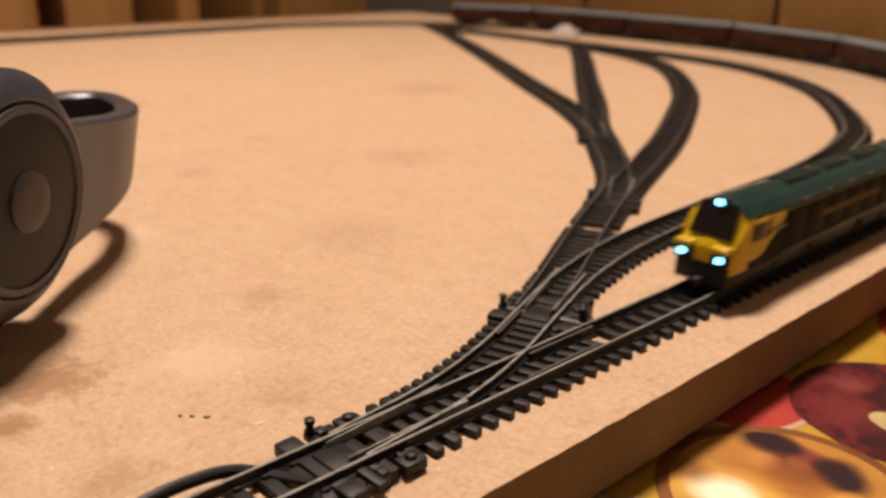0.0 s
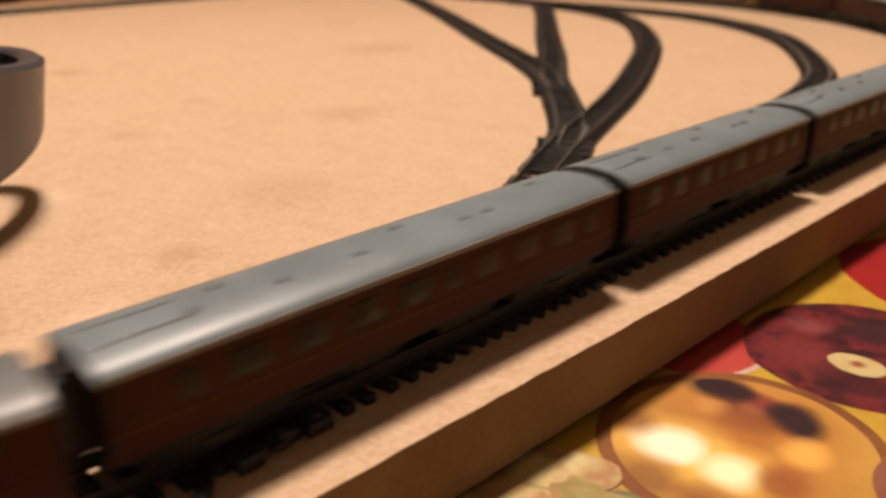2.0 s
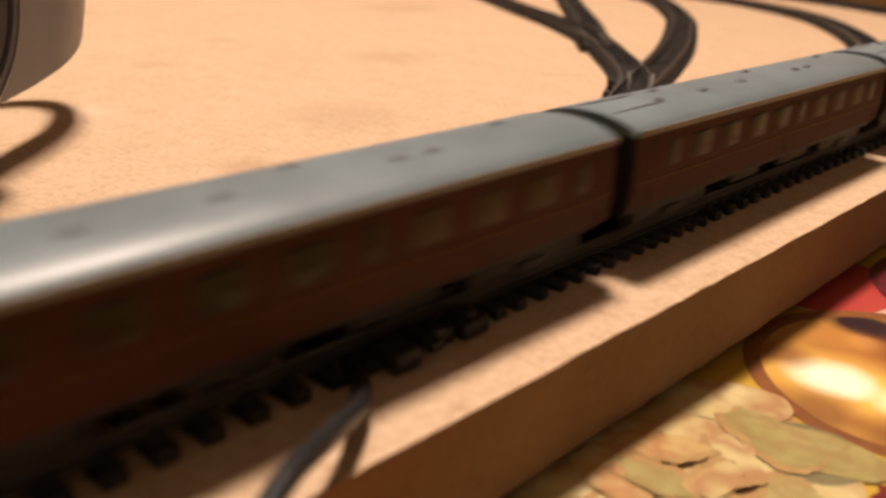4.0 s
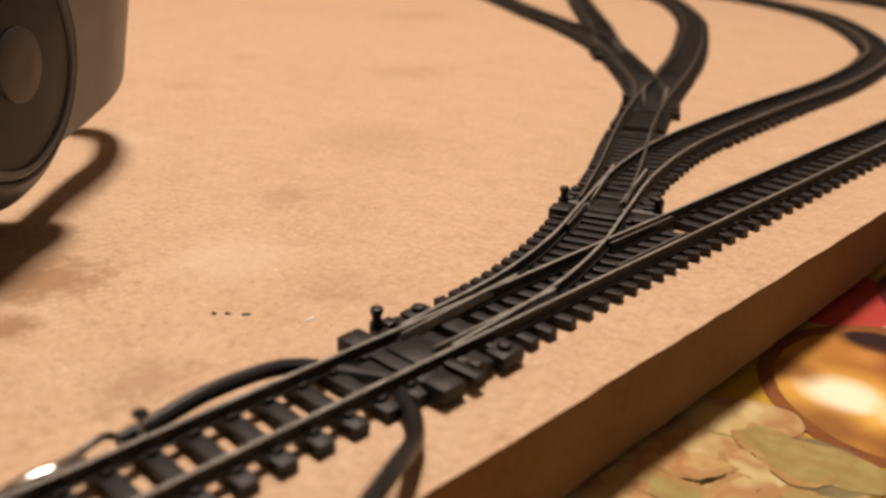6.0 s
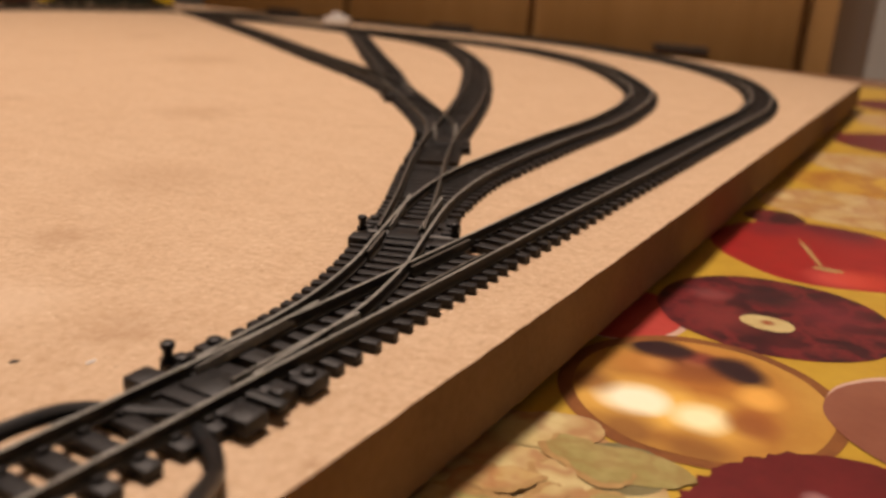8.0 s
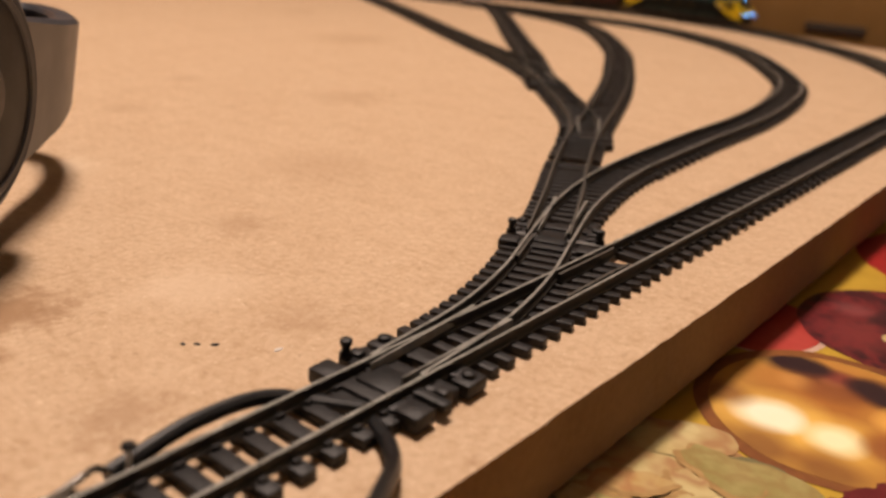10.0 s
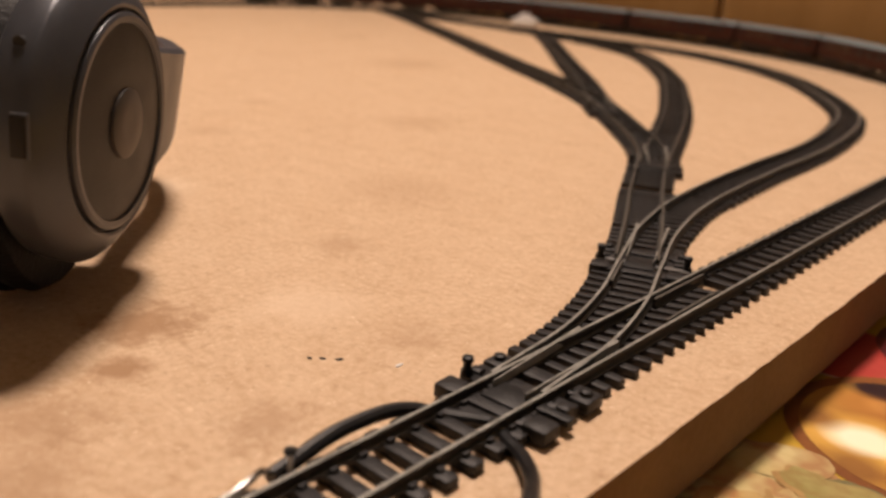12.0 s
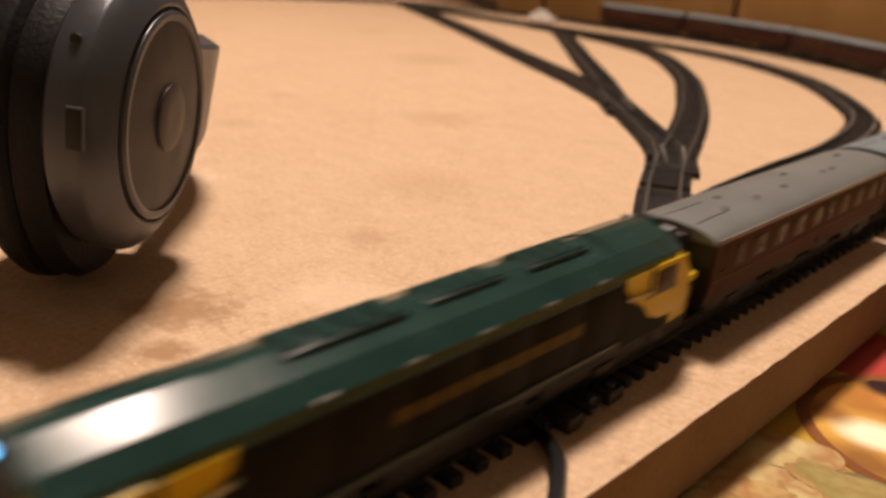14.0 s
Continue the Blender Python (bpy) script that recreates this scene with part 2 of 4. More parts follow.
def tube(points, radius, steps=10, dense=8):
    """A round cord through the given places."""
    pts = spline(points, dense)
    rings = []
    for k, p in enumerate(pts):
        d = (pts[min(k + 1, len(pts) - 1)] - pts[max(k - 1, 0)]).normalized()
        u = d.cross(Vector((0.13, 0.21, 1))).normalized()
        v = d.cross(u)
        rings.append([p + radius * (math.cos(2 * math.pi * j / steps) * u + math.sin(2 * math.pi * j / steps) * v) for j in range(steps)])
    return loft(rings)


def spline(points, dense=8):
    """Places along a smooth curve through the given ones."""
    pts = [Vector(p) for p in points]
    pts = [2 * pts[0] - pts[1], *pts, 2 * pts[-1] - pts[-2]]
    out = []
    for a, b, c, d in zip(pts, pts[1:], pts[2:], pts[3:]):
        for k in range(dense):
            t = k / dense
            out.append(0.5 * (2 * b + (c - a) * t + (2 * a - 5 * b + 4 * c - d) * t * t + (3 * b - a - 3 * c + d) * t ** 3))
    out.append(pts[-2])
    return out


# ---------------------------------------------------------------- the oval on which the train runs
TOP, LEFT, LOW = 0.693, -0.69, -0.19
R_FAR, R_LEFT, R_NEAR = 0.333, 0.25, 0.17


def oval_pieces():
    """Straights and arcs, run in the train's direction, from the place (0, TOP - R_FAR) down the near side."""
    line = lambda a, b: ("line", Vector(a), Vector(b), (Vector(b) - Vector(a)).length)
    arc = lambda c, r, a0: ("arc", Vector(c), (r, a0), r * math.pi / 2)
    return [
        line((0, TOP - R_FAR), (0, LOW + R_NEAR)),
        arc((-R_NEAR, LOW + R_NEAR), R_NEAR, 0),
        line((-R_NEAR, LOW), (LEFT + R_NEAR, LOW)),
        arc((LEFT + R_NEAR, LOW + R_NEAR), R_NEAR, -90),
        line((LEFT, LOW + R_NEAR), (LEFT, TOP - R_LEFT)),
        arc((LEFT + R_LEFT, TOP - R_LEFT), R_LEFT, 180),
        line((LEFT + R_LEFT, TOP), (-R_FAR, TOP)),
        arc((-R_FAR, TOP - R_FAR), R_FAR, 90),
    ]


OVAL = oval_pieces()
LAP = sum(p[3] for p in OVAL)


def on_oval(s):
    """The place s metres along the oval."""
    s %= LAP
    for kind, a, b, n in OVAL:
        if s <= n:
            if kind == "line":
                return a + (b - a) * (s / n)
            w = radians(b[1] - 90 * s / n)
            return a + b[0] * Vector((math.cos(w), math.sin(w)))
        s -= n
    return OVAL[0][1].copy()


# ---------------------------------------------------------------- table, cloth, board
BOARD_X, BOARD_Y = (-0.775, 0.0225), (-0.30, 0.722)
CLOTH_Z = -0.0172


def build_table():
    table = thing("dining_table", "brown wooden table wholly hidden under a printed oilcloth", "table")
    part("tabletop", boxes(((-1.0, -0.75, -0.045), (0.62, 0.86, -0.0185)), bevel=0.003), TABLEWOOD, table)
    for x in (-0.93, 0.55):
        for y in (-0.68, 0.79):
            part("leg", boxes(((x - 0.03, y - 0.03, -0.76), (x + 0.03, y + 0.03, -0.0455)), bevel=0.004), TABLEWOOD, table)


def build_board():
    """The sheet's top outline; the corner by the far bend is cut off at a slant."""
    sawn = [(BOARD_X[1] + 0.0003 * noise.noise(Vector((k * 0.9, 0.3, 5))) - 0.0007 * min(1.3, max(0.0, (0.17 - 0.0035 * k) / 0.08)), -0.06 + 0.0035 * k) for k in range(110)]
    rim = [(BOARD_X[0], BOARD_Y[0]), (BOARD_X[1] - 0.0009, BOARD_Y[0]), *sawn, (BOARD_X[1], 0.602), (-0.20, 0.703), (-0.33, 0.722), (BOARD_X[0], 0.722)]
    bm = loft([[(x, y, z) for x, y in rim] for z in (-0.0149, 0.0)])
    bmesh.ops.bevel(bm, geom=[e for e in bm.edges], offset=0.0005, segments=2, profile=0.5, affect="EDGES")
    bmesh.ops.recalc_face_normals(bm, faces=bm.faces)
    # Side faces take a darker brown than the top.
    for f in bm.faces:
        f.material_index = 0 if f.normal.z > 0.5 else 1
    tagged(part("baseboard", bm, [MDF, MDFEDGE]), "bare tan fibreboard sheet with stains and flecks, on an added dark inset", "baseboard")
    # Added dark inset: draws the shadow line between board and cloth.
    inset = [(x + (0.005 if x < -0.5 else -0.0035), y + (0.005 if y < 0 else -0.0035)) for x, y in rim]
    low = loft([[(x, y, z) for x, y in inset] for z in (CLOTH_Z, -0.0150)])
    tagged(part("underlay", low, LEATHER), "dark inset layer added to draw the shadow line under the board", "underlay")


build_table()
build_board()

# ---------------------------------------------------------------- printed oilcloth


def print_material(name, a, b_, scale, spots=(), rough=0.35, veins=None):
    """Printed ink: two tones in a mottled mix, with soft-edged blots (place, radius, colour, strength) and crooked veins (scale, colour, strength)."""
    a, b_ = tuple(v * 0.72 for v in a), tuple(v * 0.76 for v in b_)
    m = material(name, a, rough)
    t, b = nodes_of(m)
    n1, n2 = noise_node(t, scale, 4, 0.6), noise_node(t, scale * 6, 3)
    c = ramp(t, n1.outputs[0], [(0.34, a), (0.66, b_)])
    c = mix(t, 0.25, c, ramp(t, n2.outputs[0], [(0.35, a), (0.65, b_)]))
    if veins:
        v, s = noise_node(t, veins[0], 3, 0.6), veins[2]
        c = mix(t, ramp(t, v.outputs[0], [(0.40, (0, 0, 0)), (0.49, (s, s, s)), (0.58, (0, 0, 0))]), c, veins[1])
    warp = noise_node(t, 60, 2, 0.4)
    for at, radius, tint, strength in spots:
        k = t.nodes.new("ShaderNodeMath")
        k.operation = "MULTIPLY"
        t.links.new(spot_mask(t, at, radius, warp, CLOTH_Z, 0.7), k.inputs[0])
        k.inputs[1].default_value = strength
        c = mix(t, k.outputs[0], c, tint)
    t.links.new(c, b.inputs["Base Color"])
    bump(t, b, n2.outputs[0], 0.05, 0.0003)
    return m


def blob_bm(cx, cy, rx, ry, turn, layer, ragged=0.03, steps=64, teeth=0):
    """A flat printed shape with a wavering outline, a hair above the cloth."""
    bm = bmesh.new()
    z, w, ring = CLOTH_Z + 0.00003 * layer, radians(turn), []
    for k in range(steps):
        a = 2 * math.pi * k / steps
        r = 1 + ragged * (noise.noise(Vector((math.cos(a) * 2, math.sin(a) * 2, cx * 90 + cy * 50))) + (1.3 * noise.noise(Vector((k * 0.61, k * 0.37, 2.0))) if teeth else 0))
        x, y = rx * r * math.cos(a), ry * r * math.sin(a)
        ring.append(bm.verts.new((cx + x * math.cos(w) - y * math.sin(w), cy + x * math.sin(w) + y * math.cos(w), z)))
    bm.faces.new(ring)
    return bm


def build_cloth():
    yellow = print_material("yellow_print", (0.62, 0.36, 0.035), (0.76, 0.50, 0.06), 30)
    bm = boxes(((-0.80, -0.7, CLOTH_Z - 0.0012), (0.60, 0.765, CLOTH_Z)))
    cloth = tagged(part("tablecloth", bm, yellow), "glossy yellow oilcloth printed with onions, tomatoes and other vegetables", "tablecloth")
    brown, black = (0.16, 0.045, 0.02), (0.03, 0.012, 0.015)
    gold = print_material("golden_onion_print", (0.66, 0.33, 0.06), (0.74, 0.42, 0.09), 55, (
        ((0.047, 0.1205), 0.0225, (0.30, 0.085, 0.02), 0.95), ((0.047, 0.1260), 0.0150, (0.42, 0.16, 0.035), 0.8),
        ((0.047, 0.113), 0.017, (0.45, 0.18, 0.035), 0.8), ((0.058, 0.126), 0.010, (0.55, 0.26, 0.05), 0.9), ((0.0335, 0.127), 0.008, (0.50, 0.22, 0.05), 0.8), ((0.0430, 0.140), 0.010, (0.52, 0.23, 0.05), 0.7),
        ((0.0379, 0.1106), 0.0125, (0.86, 0.52, 0.11), 0.95), ((0.0505, 0.1112), 0.0115, (0.84, 0.50, 0.10), 0.95), ((0.0440, 0.1098), 0.009, (0.88, 0.54, 0.11), 0.8),
        ((0.0372, 0.1108), 0.0076, (1.0, 0.97, 0.74), 1.0), ((0.0400, 0.1100), 0.0056, (1.0, 0.97, 0.72), 1.0), ((0.0500, 0.1110), 0.0070, (1.0, 0.93, 0.58), 1.0),
        ((0.0430, 0.1320), 0.0095, brown, 0.85), ((0.0380, 0.1350), 0.0075, brown, 0.8), ((0.0490, 0.1345), 0.0075, brown, 0.85), ((0.0590, 0.1165), 0.0065, (0.38, 0.13, 0.03), 0.8), ((0.0365, 0.1285), 0.0045, (0.62, 0.30, 0.08), 0.7), ((0.0425, 0.1335), 0.0032, (0.42, 0.17, 0.07), 0.7),
        ((0.0280, 0.1130), 0.0065, brown, 0.7), ((0.0395, 0.0995), 0.0080, brown, 0.65), ((0.0520, 0.0995), 0.0080, brown, 0.6), ((0.0430, 0.1362), 0.0050, (0.24, 0.05, 0.035), 0.9), ((0.0425, 0.1285), 0.0060, (0.30, 0.10, 0.03), 0.7), ((0.0318, 0.1352), 0.0062, black, 1.0), ((0.0352, 0.1370), 0.0066, black, 1.0), ((0.0382, 0.1374), 0.0046, black, 0.95), ((0.0478, 0.1362), 0.0046, black, 0.9), ((0.0503, 0.1350), 0.0068, black, 1.0), ((0.0532, 0.1330), 0.0058, black, 1.0), ((0.0575, 0.1255), 0.0060, (0.86, 0.46, 0.10), 0.9), ((0.0585, 0.1140), 0.0060, (0.30, 0.10, 0.03), 0.8)))
    rim = print_material("onion_skin_print", (0.19, 0.055, 0.025), (0.38, 0.15, 0.04), 45)
    dark = print_material("red_onion_print", (0.035, 0.008, 0.014), (0.11, 0.014, 0.020), 70, veins=(80, (0.20, 0.022, 0.025), 0.75), spots=(
        ((0.040, 0.163), 0.012, (0.2, 0.03, 0.03), 0.7), ((0.062, 0.182), 0.012, (0.17, 0.02, 0.03), 0.6), ((0.047, 0.185), 0.010, (0.03, 0.01, 0.015), 0.8), ((0.035, 0.178), 0.006, (0.3, 0.08, 0.08), 0.5)))
    white = print_material("onion_root_print", (0.72, 0.55, 0.22), (0.80, 0.66, 0.32), 150, (((0.0505, 0.1665), 0.0022, (0.3, 0.08, 0.03), 1.0),))
    red = print_material("tomato_print", (0.36, 0.014, 0.016), (0.48, 0.025, 0.022), 30, (((0.054, 0.265), 0.020, (0.11, 0.012, 0.02), 0.9), ((0.034, 0.252), 0.012, (0.16, 0.012, 0.02), 0.8), ((0.060, 0.212), 0.010, (0.66, 0.10, 0.08), 0.6), ((0.052, 0.250), 0.014, (0.28, 0.015, 0.015), 0.7), ((0.066, 0.215), 0.012, (0.6, 0.06, 0.03), 0.6)))
    stalk = print_material("stalk_print", (0.55, 0.33, 0.12), (0.62, 0.42, 0.16), 80)
    pink = print_material("radish_print", (0.55, 0.05, 0.04), (0.66, 0.1, 0.08), 60)
    pale = print_material("pale_rim_print", (0.78, 0.5, 0.4), (0.84, 0.58, 0.45), 80)
    mauve = print_material("mauve_onion_print", (0.30, 0.10, 0.06), (0.38, 0.15, 0.09), 50, (((0.096, 0.140), 0.012, (0.22, 0.06, 0.05), 0.7),))
    beet = print_material("beetroot_print", (0.135, 0.012, 0.016), (0.21, 0.022, 0.024), 60, (((0.072, 0.096), 0.003, (0.5, 0.3, 0.3), 0.5),))
    cream = print_material("cabbage_print", (0.62, 0.46, 0.16), (0.88, 0.74, 0.38), 45, veins=(48, (0.36, 0.15, 0.06), 0.75))
    cream2 = print_material("cauliflower_print", (0.62, 0.36, 0.10), (0.82, 0.66, 0.34), 60, veins=(70, (0.36, 0.14, 0.05), 0.7))
    grey = print_material("grey_leaf_print", (0.20, 0.17, 0.07), (0.34, 0.29, 0.14), 90, (((0.0445, 0.0866), 0.0045, (0.07, 0.03, 0.02), 0.9),))
    orange = print_material("orange_pepper_print", (0.62, 0.30, 0.03), (0.80, 0.52, 0.08), 40, veins=(55, (0.30, 0.09, 0.03), 0.7))
    prints = (
        ("printed_tomato", 0.053, 0.236, 0.032, 0.033, 0, 1, 0.04, red), ("printed_stalk", 0.050, 0.232, 0.0007, 0.014, 22, 2, 0.1, stalk), ("printed_stalk", 0.0565, 0.219, 0.0042, 0.0016, 5, 2, 0.1, stalk),
        ("printed_radish_rim", 0.0215, 0.151, 0.0145, 0.0165, 0, 1, 0.03, pale), ("printed_radish", 0.0200, 0.1515, 0.0145, 0.0165, 0, 2, 0.03, pink),
        ("printed_red_onion", 0.0505, 0.1735, 0.0275, 0.026, 15, 3, 0.04, dark), ("printed_root", 0.0505, 0.1662, 0.0062, 0.0046, 0, 4, 0.06, white),
        ("printed_onion_skin", 0.0470, 0.1205, 0.0268, 0.0272, 0, 4, 0.03, rim), ("printed_onion", 0.0472, 0.1205, 0.0240, 0.0245, 0, 5, 0.03, gold),
        ("printed_mauve_rim", 0.0895, 0.1345, 0.0215, 0.0205, 0, 6, 0.05, pale), ("printed_mauve_onion", 0.0895, 0.1325, 0.0215, 0.0205, 0, 7, 0.05, mauve),
        ("printed_mauve_loop", 0.0880, 0.1450, 0.0110, 0.0048, -8, 11, 0.05, pale), ("printed_mauve_core", 0.0886, 0.1438, 0.0098, 0.0042, -8, 12, 0.05, mauve),
        ("printed_root", 0.0835, 0.171, 0.008, 0.006, 30, 4, 0.1, white),
        ("printed_cabbage", 0.028, 0.066, 0.031, 0.030, 0, 8, 0.10, cream), ("printed_leaf", 0.0435, 0.0865, 0.0080, 0.0075, 20, 9, 0.12, grey),
        ("printed_beetroot", 0.083, 0.0835, 0.030, 0.029, 0, 10, 0.045, beet),
        ("printed_cauliflower", 0.055, 0.300, 0.034, 0.026, 0, 2, 0.1, cream2), ("printed_pepper", 0.058, 0.350, 0.036, 0.024, 10, 1, 0.08, orange), ("printed_cauliflower", 0.060, 0.395, 0.040, 0.026, 0, 2, 0.1, cream2),
        ("printed_beetroot", 0.098, 0.352, 0.016, 0.013, 0, 4, 0.08, beet), ("printed_red_onion", 0.033, 0.268, 0.010, 0.010, 0, 3, 0.08, dark),
        ("printed_tomato", 0.105, 0.215, 0.024, 0.024, 0, 3, 0.05, red), ("printed_tomato", 0.060, 0.470, 0.035, 0.035, 0, 2, 0.05, beet), ("printed_pepper", 0.125, 0.290, 0.032, 0.03, 0, 1, 0.08, orange), ("printed_cabbage", 0.135, 0.37, 0.035, 0.04, 0, 3, 0.1, cream),
        ("printed_cauliflower", 0.075, 0.56, 0.05, 0.04, 0, 1, 0.1, cream2), ("printed_beetroot", 0.055, 0.645, 0.04, 0.04, 0, 2, 0.05, beet),
        ("printed_tomato", 0.055, 0.005, 0.026, 0.026, 0, 3, 0.05, red), ("printed_onion_skin", 0.11, 0.02, 0.027, 0.027, 0, 2, 0.05, rim), ("printed_red_onion", 0.06, -0.06, 0.028, 0.028, 0, 2, 0.05, beet), ("printed_cabbage", 0.12, -0.05, 0.03, 0.03, 0, 3, 0.1, cream),
    )
    olive = print_material("olive_leaf_print", (0.40, 0.33, 0.10), (0.62, 0.52, 0.22), 70, veins=(90, (0.28, 0.16, 0.05), 0.5))
    fold = print_material("brown_fold_print", (0.46, 0.26, 0.09), (0.66, 0.44, 0.18), 120)
    petals = []
    for k in range(13):
        a, far = radians(k * 137.5 + 25 * math.sin(k * 2.3)), 0.0030 + 0.00115 * k
        x, y, turn = 0.0345 + far * math.cos(a), 0.0700 + far * math.sin(a), k * 137.5 + 90
        size = 0.0048 + 0.00030 * k
        petals.append(("printed_fold", x, y, size * 1.08, size * 0.60, turn, 38 - 2 * k, 0.35, fold))
        petals.append(("printed_petal", x + 0.0009 * math.cos(a), y + 0.0009 * math.sin(a), size, size * 0.52, turn, 39 - 2 * k, 0.35, (cream, cream2, olive)[k % 3]))
    petals.append(("printed_leaf", 0.0290, 0.0905, 0.0100, 0.0062, 35, 14, 0.08, cream))
    petals.append(("printed_leaf", 0.0450, 0.0880, 0.0095, 0.0052, 10, 12, 0.15, olive))
    for name, x, y, rx, ry, turn, layer, ragged, mat in (*prints, *petals):
        part(name, blob_bm(x, y, rx, ry, turn, layer, ragged, 150 if "beet" in name else 64, teeth="beet" in name), mat, cloth, smooth=0)


build_cloth()


# ---------------------------------------------------------------- track
GAUGE, SLEEPER_LEN, PITCH = 0.0097, 0.0166, 0.0054
RAIL_Z, RAIL_TOP = 0.0019, 0.0040


def sleeper_mesh():
    bm = boxes(((-SLEEPER_LEN / 2, -0.0013, 0.0), (SLEEPER_LEN / 2, 0.0013, 0.0018)), bevel=0.0002)
    for x in (-GAUGE / 2, GAUGE / 2):
        for d in (-1, 1):
            box_into(bm, (x + d * 0.0009 - 0.0004, -0.0006, 0.0017), (x + d * 0.0009 + 0.0004, 0.0006, 0.0025))
    return finish(bm, "sleeper", SLEEPER, 30)


SLEEPER_MESH = sleeper_mesh()


def resample(pts, step):
    pts = [Vector((p[0], p[1])) for p in pts]
    out, carry = [], 0.0
    for a, b in zip(pts, pts[1:]):
        n = (b - a).length
        if n < 1e-9:
            continue
        at = carry
        while at < n:
            out.append((a + (b - a) * (at / n), (b - a).normalized()))
            at += step
        carry = at - n
    return out


def rail_bm(pts, side, lift=0.0):
    """One rail along the line, offset to a side: foot, web and head in one profile."""
    prof = [(-0.0008, RAIL_Z), (0.0008, RAIL_Z), (0.0008, RAIL_Z + 0.0003), (0.00022, RAIL_Z + 0.0006), (0.00022, RAIL_TOP - 0.0007),
            (0.00030, RAIL_TOP - 0.0005), (0.00030, RAIL_TOP), (-0.00030, RAIL_TOP), (-0.00030, RAIL_TOP - 0.0005), (-0.00022, RAIL_TOP - 0.0007),
            (-0.00022, RAIL_Z + 0.0006), (-0.0008, RAIL_Z + 0.0003)]
    sections = []
    for k, p in enumerate(pts):
        d = (pts[min(k + 1, len(pts) - 1)] - pts[max(k - 1, 0)]).normalized()
        n = Vector((d.y, -d.x))
        c = p + n * side
        sections.append([(c.x + n.x * u, c.y + n.y * u, z + lift) for u, z in prof])
    bm = loft(sections)
    for f in bm.faces:
        f.material_index = 0 if sum(v.co.z for v in f.verts) / len(f.verts) > RAIL_TOP + lift - 0.0001 else 1
    return bm


def build_track(label, pts, lift=0.0, skip=None, near=None, head=RAIL, group="model railway tracks"):
    """A track along flat places pts: two rails, the near sleepers one by one, the far ones as one piece."""
    track = thing("model_track", label, "railway track", group)
    pts = [Vector((p[0], p[1])) for p in pts]
    for side in (-GAUGE / 2, GAUGE / 2):
        part("rail", rail_bm(pts, side, lift), [head, RAILSIDE], track, "worn nickel-silver rail" if head is RAIL else "rail with a dimmed top colour")
    rest = bmesh.new()
    ties = [(p, d) for p, d in resample(pts, PITCH) if not (skip and skip(p))]
    close = sorted(range(len(ties)), key=lambda k: (ties[k][0] - Vector((0.03, 0.06))).length)[:near if near is not None else 120]
    close = set(close)
    for k, (p, d) in enumerate(ties):
        m = pose(p.x, p.y, lift * 0.5, 0, 0, math.degrees(math.atan2(d.y, d.x)) - 90 + random.uniform(-1, 1))
        if k in close:
            ob = new("sleeper", SLEEPER_MESH)
            ob.parent = track
            ob.matrix_local = m
        else:
            rest.from_mesh(SLEEPER_MESH)
            rest.verts.ensure_lookup_table()
            bmesh.ops.transform(rest, matrix=m, verts=rest.verts[-len(SLEEPER_MESH.vertices):])
    if len(rest.verts):
        tagged(part("sleeper_run", rest, SLEEPER, track), kind="stuff")
    else:
        rest.free()
    return track


def flat(points, dense=10):
    return [Vector((p.x, p.y)) for p in spline([(x, y, 0) for x, y in points], dense)]


def arc_points(cx, cy, r, a0, a1, n=24):
    return [(cx + r * math.cos(radians(a0 + (a1 - a0) * k / n)), cy + r * math.sin(radians(a0 + (a1 - a0) * k / n))) for k in range(n + 1)]


oval = [on_oval(LAP * k / 420) for k in range(421)]
INNER_TOP = 0.598
inner = flat([(-0.0005, 0.045), (-0.003, 0.070), (-0.0085, 0.092), (-0.0165, 0.113), (-0.027, 0.142), (-0.0345, 0.178), (-0.0385, 0.235), (-0.041, 0.300), (-0.052, 0.370),
              (-0.073, 0.425), (-0.127, 0.508), (-0.188, 0.562), (-0.25, 0.590), (-0.33, INNER_TOP), (-0.45, INNER_TOP), (-0.60, INNER_TOP)], 10)
siding_a = flat([(-0.0185, 0.115), (-0.0335, 0.145), (-0.0490, 0.174), (-0.0635, 0.2035), (-0.0765, 0.233), (-0.0890, 0.263), (-0.111, 0.312), (-0.138, 0.364), (-0.182, 0.440), (-0.245, 0.520), (-0.30, 0.560), (-0.36, 0.583), (-0.42, 0.592)])
siding_b = flat([(-0.0610, 0.199), (-0.0775, 0.228), (-0.095, 0.250), (-0.121, 0.278), (-0.156, 0.316), (-0.192, 0.361), (-0.257, 0.437), (-0.335, 0.530), (-0.387, 0.588)])
siding_c = flat([(-0.138, 0.296), (-0.168, 0.322), (-0.207, 0.350), (-0.272, 0.393), (-0.390, 0.473), (-0.515, 0.553), (-0.575, 0.590)])
NEAR_OVAL = [on_oval(TOP - R_FAR - 0.02 - k * 0.002) for k in range(130)]
TURNOUT_PITCH = 0.0043


def apart(p, line):
    return min((q - p).length for q in line)


def in_turnout(*zones):
    """Tells whether a place lies in a zone (line, lowest y, gap) where a turnout's long sleepers carry the track."""
    return lambda p: any(low < p.y < low + 0.30 and apart(p, line) < gap for line, low, gap in zones)


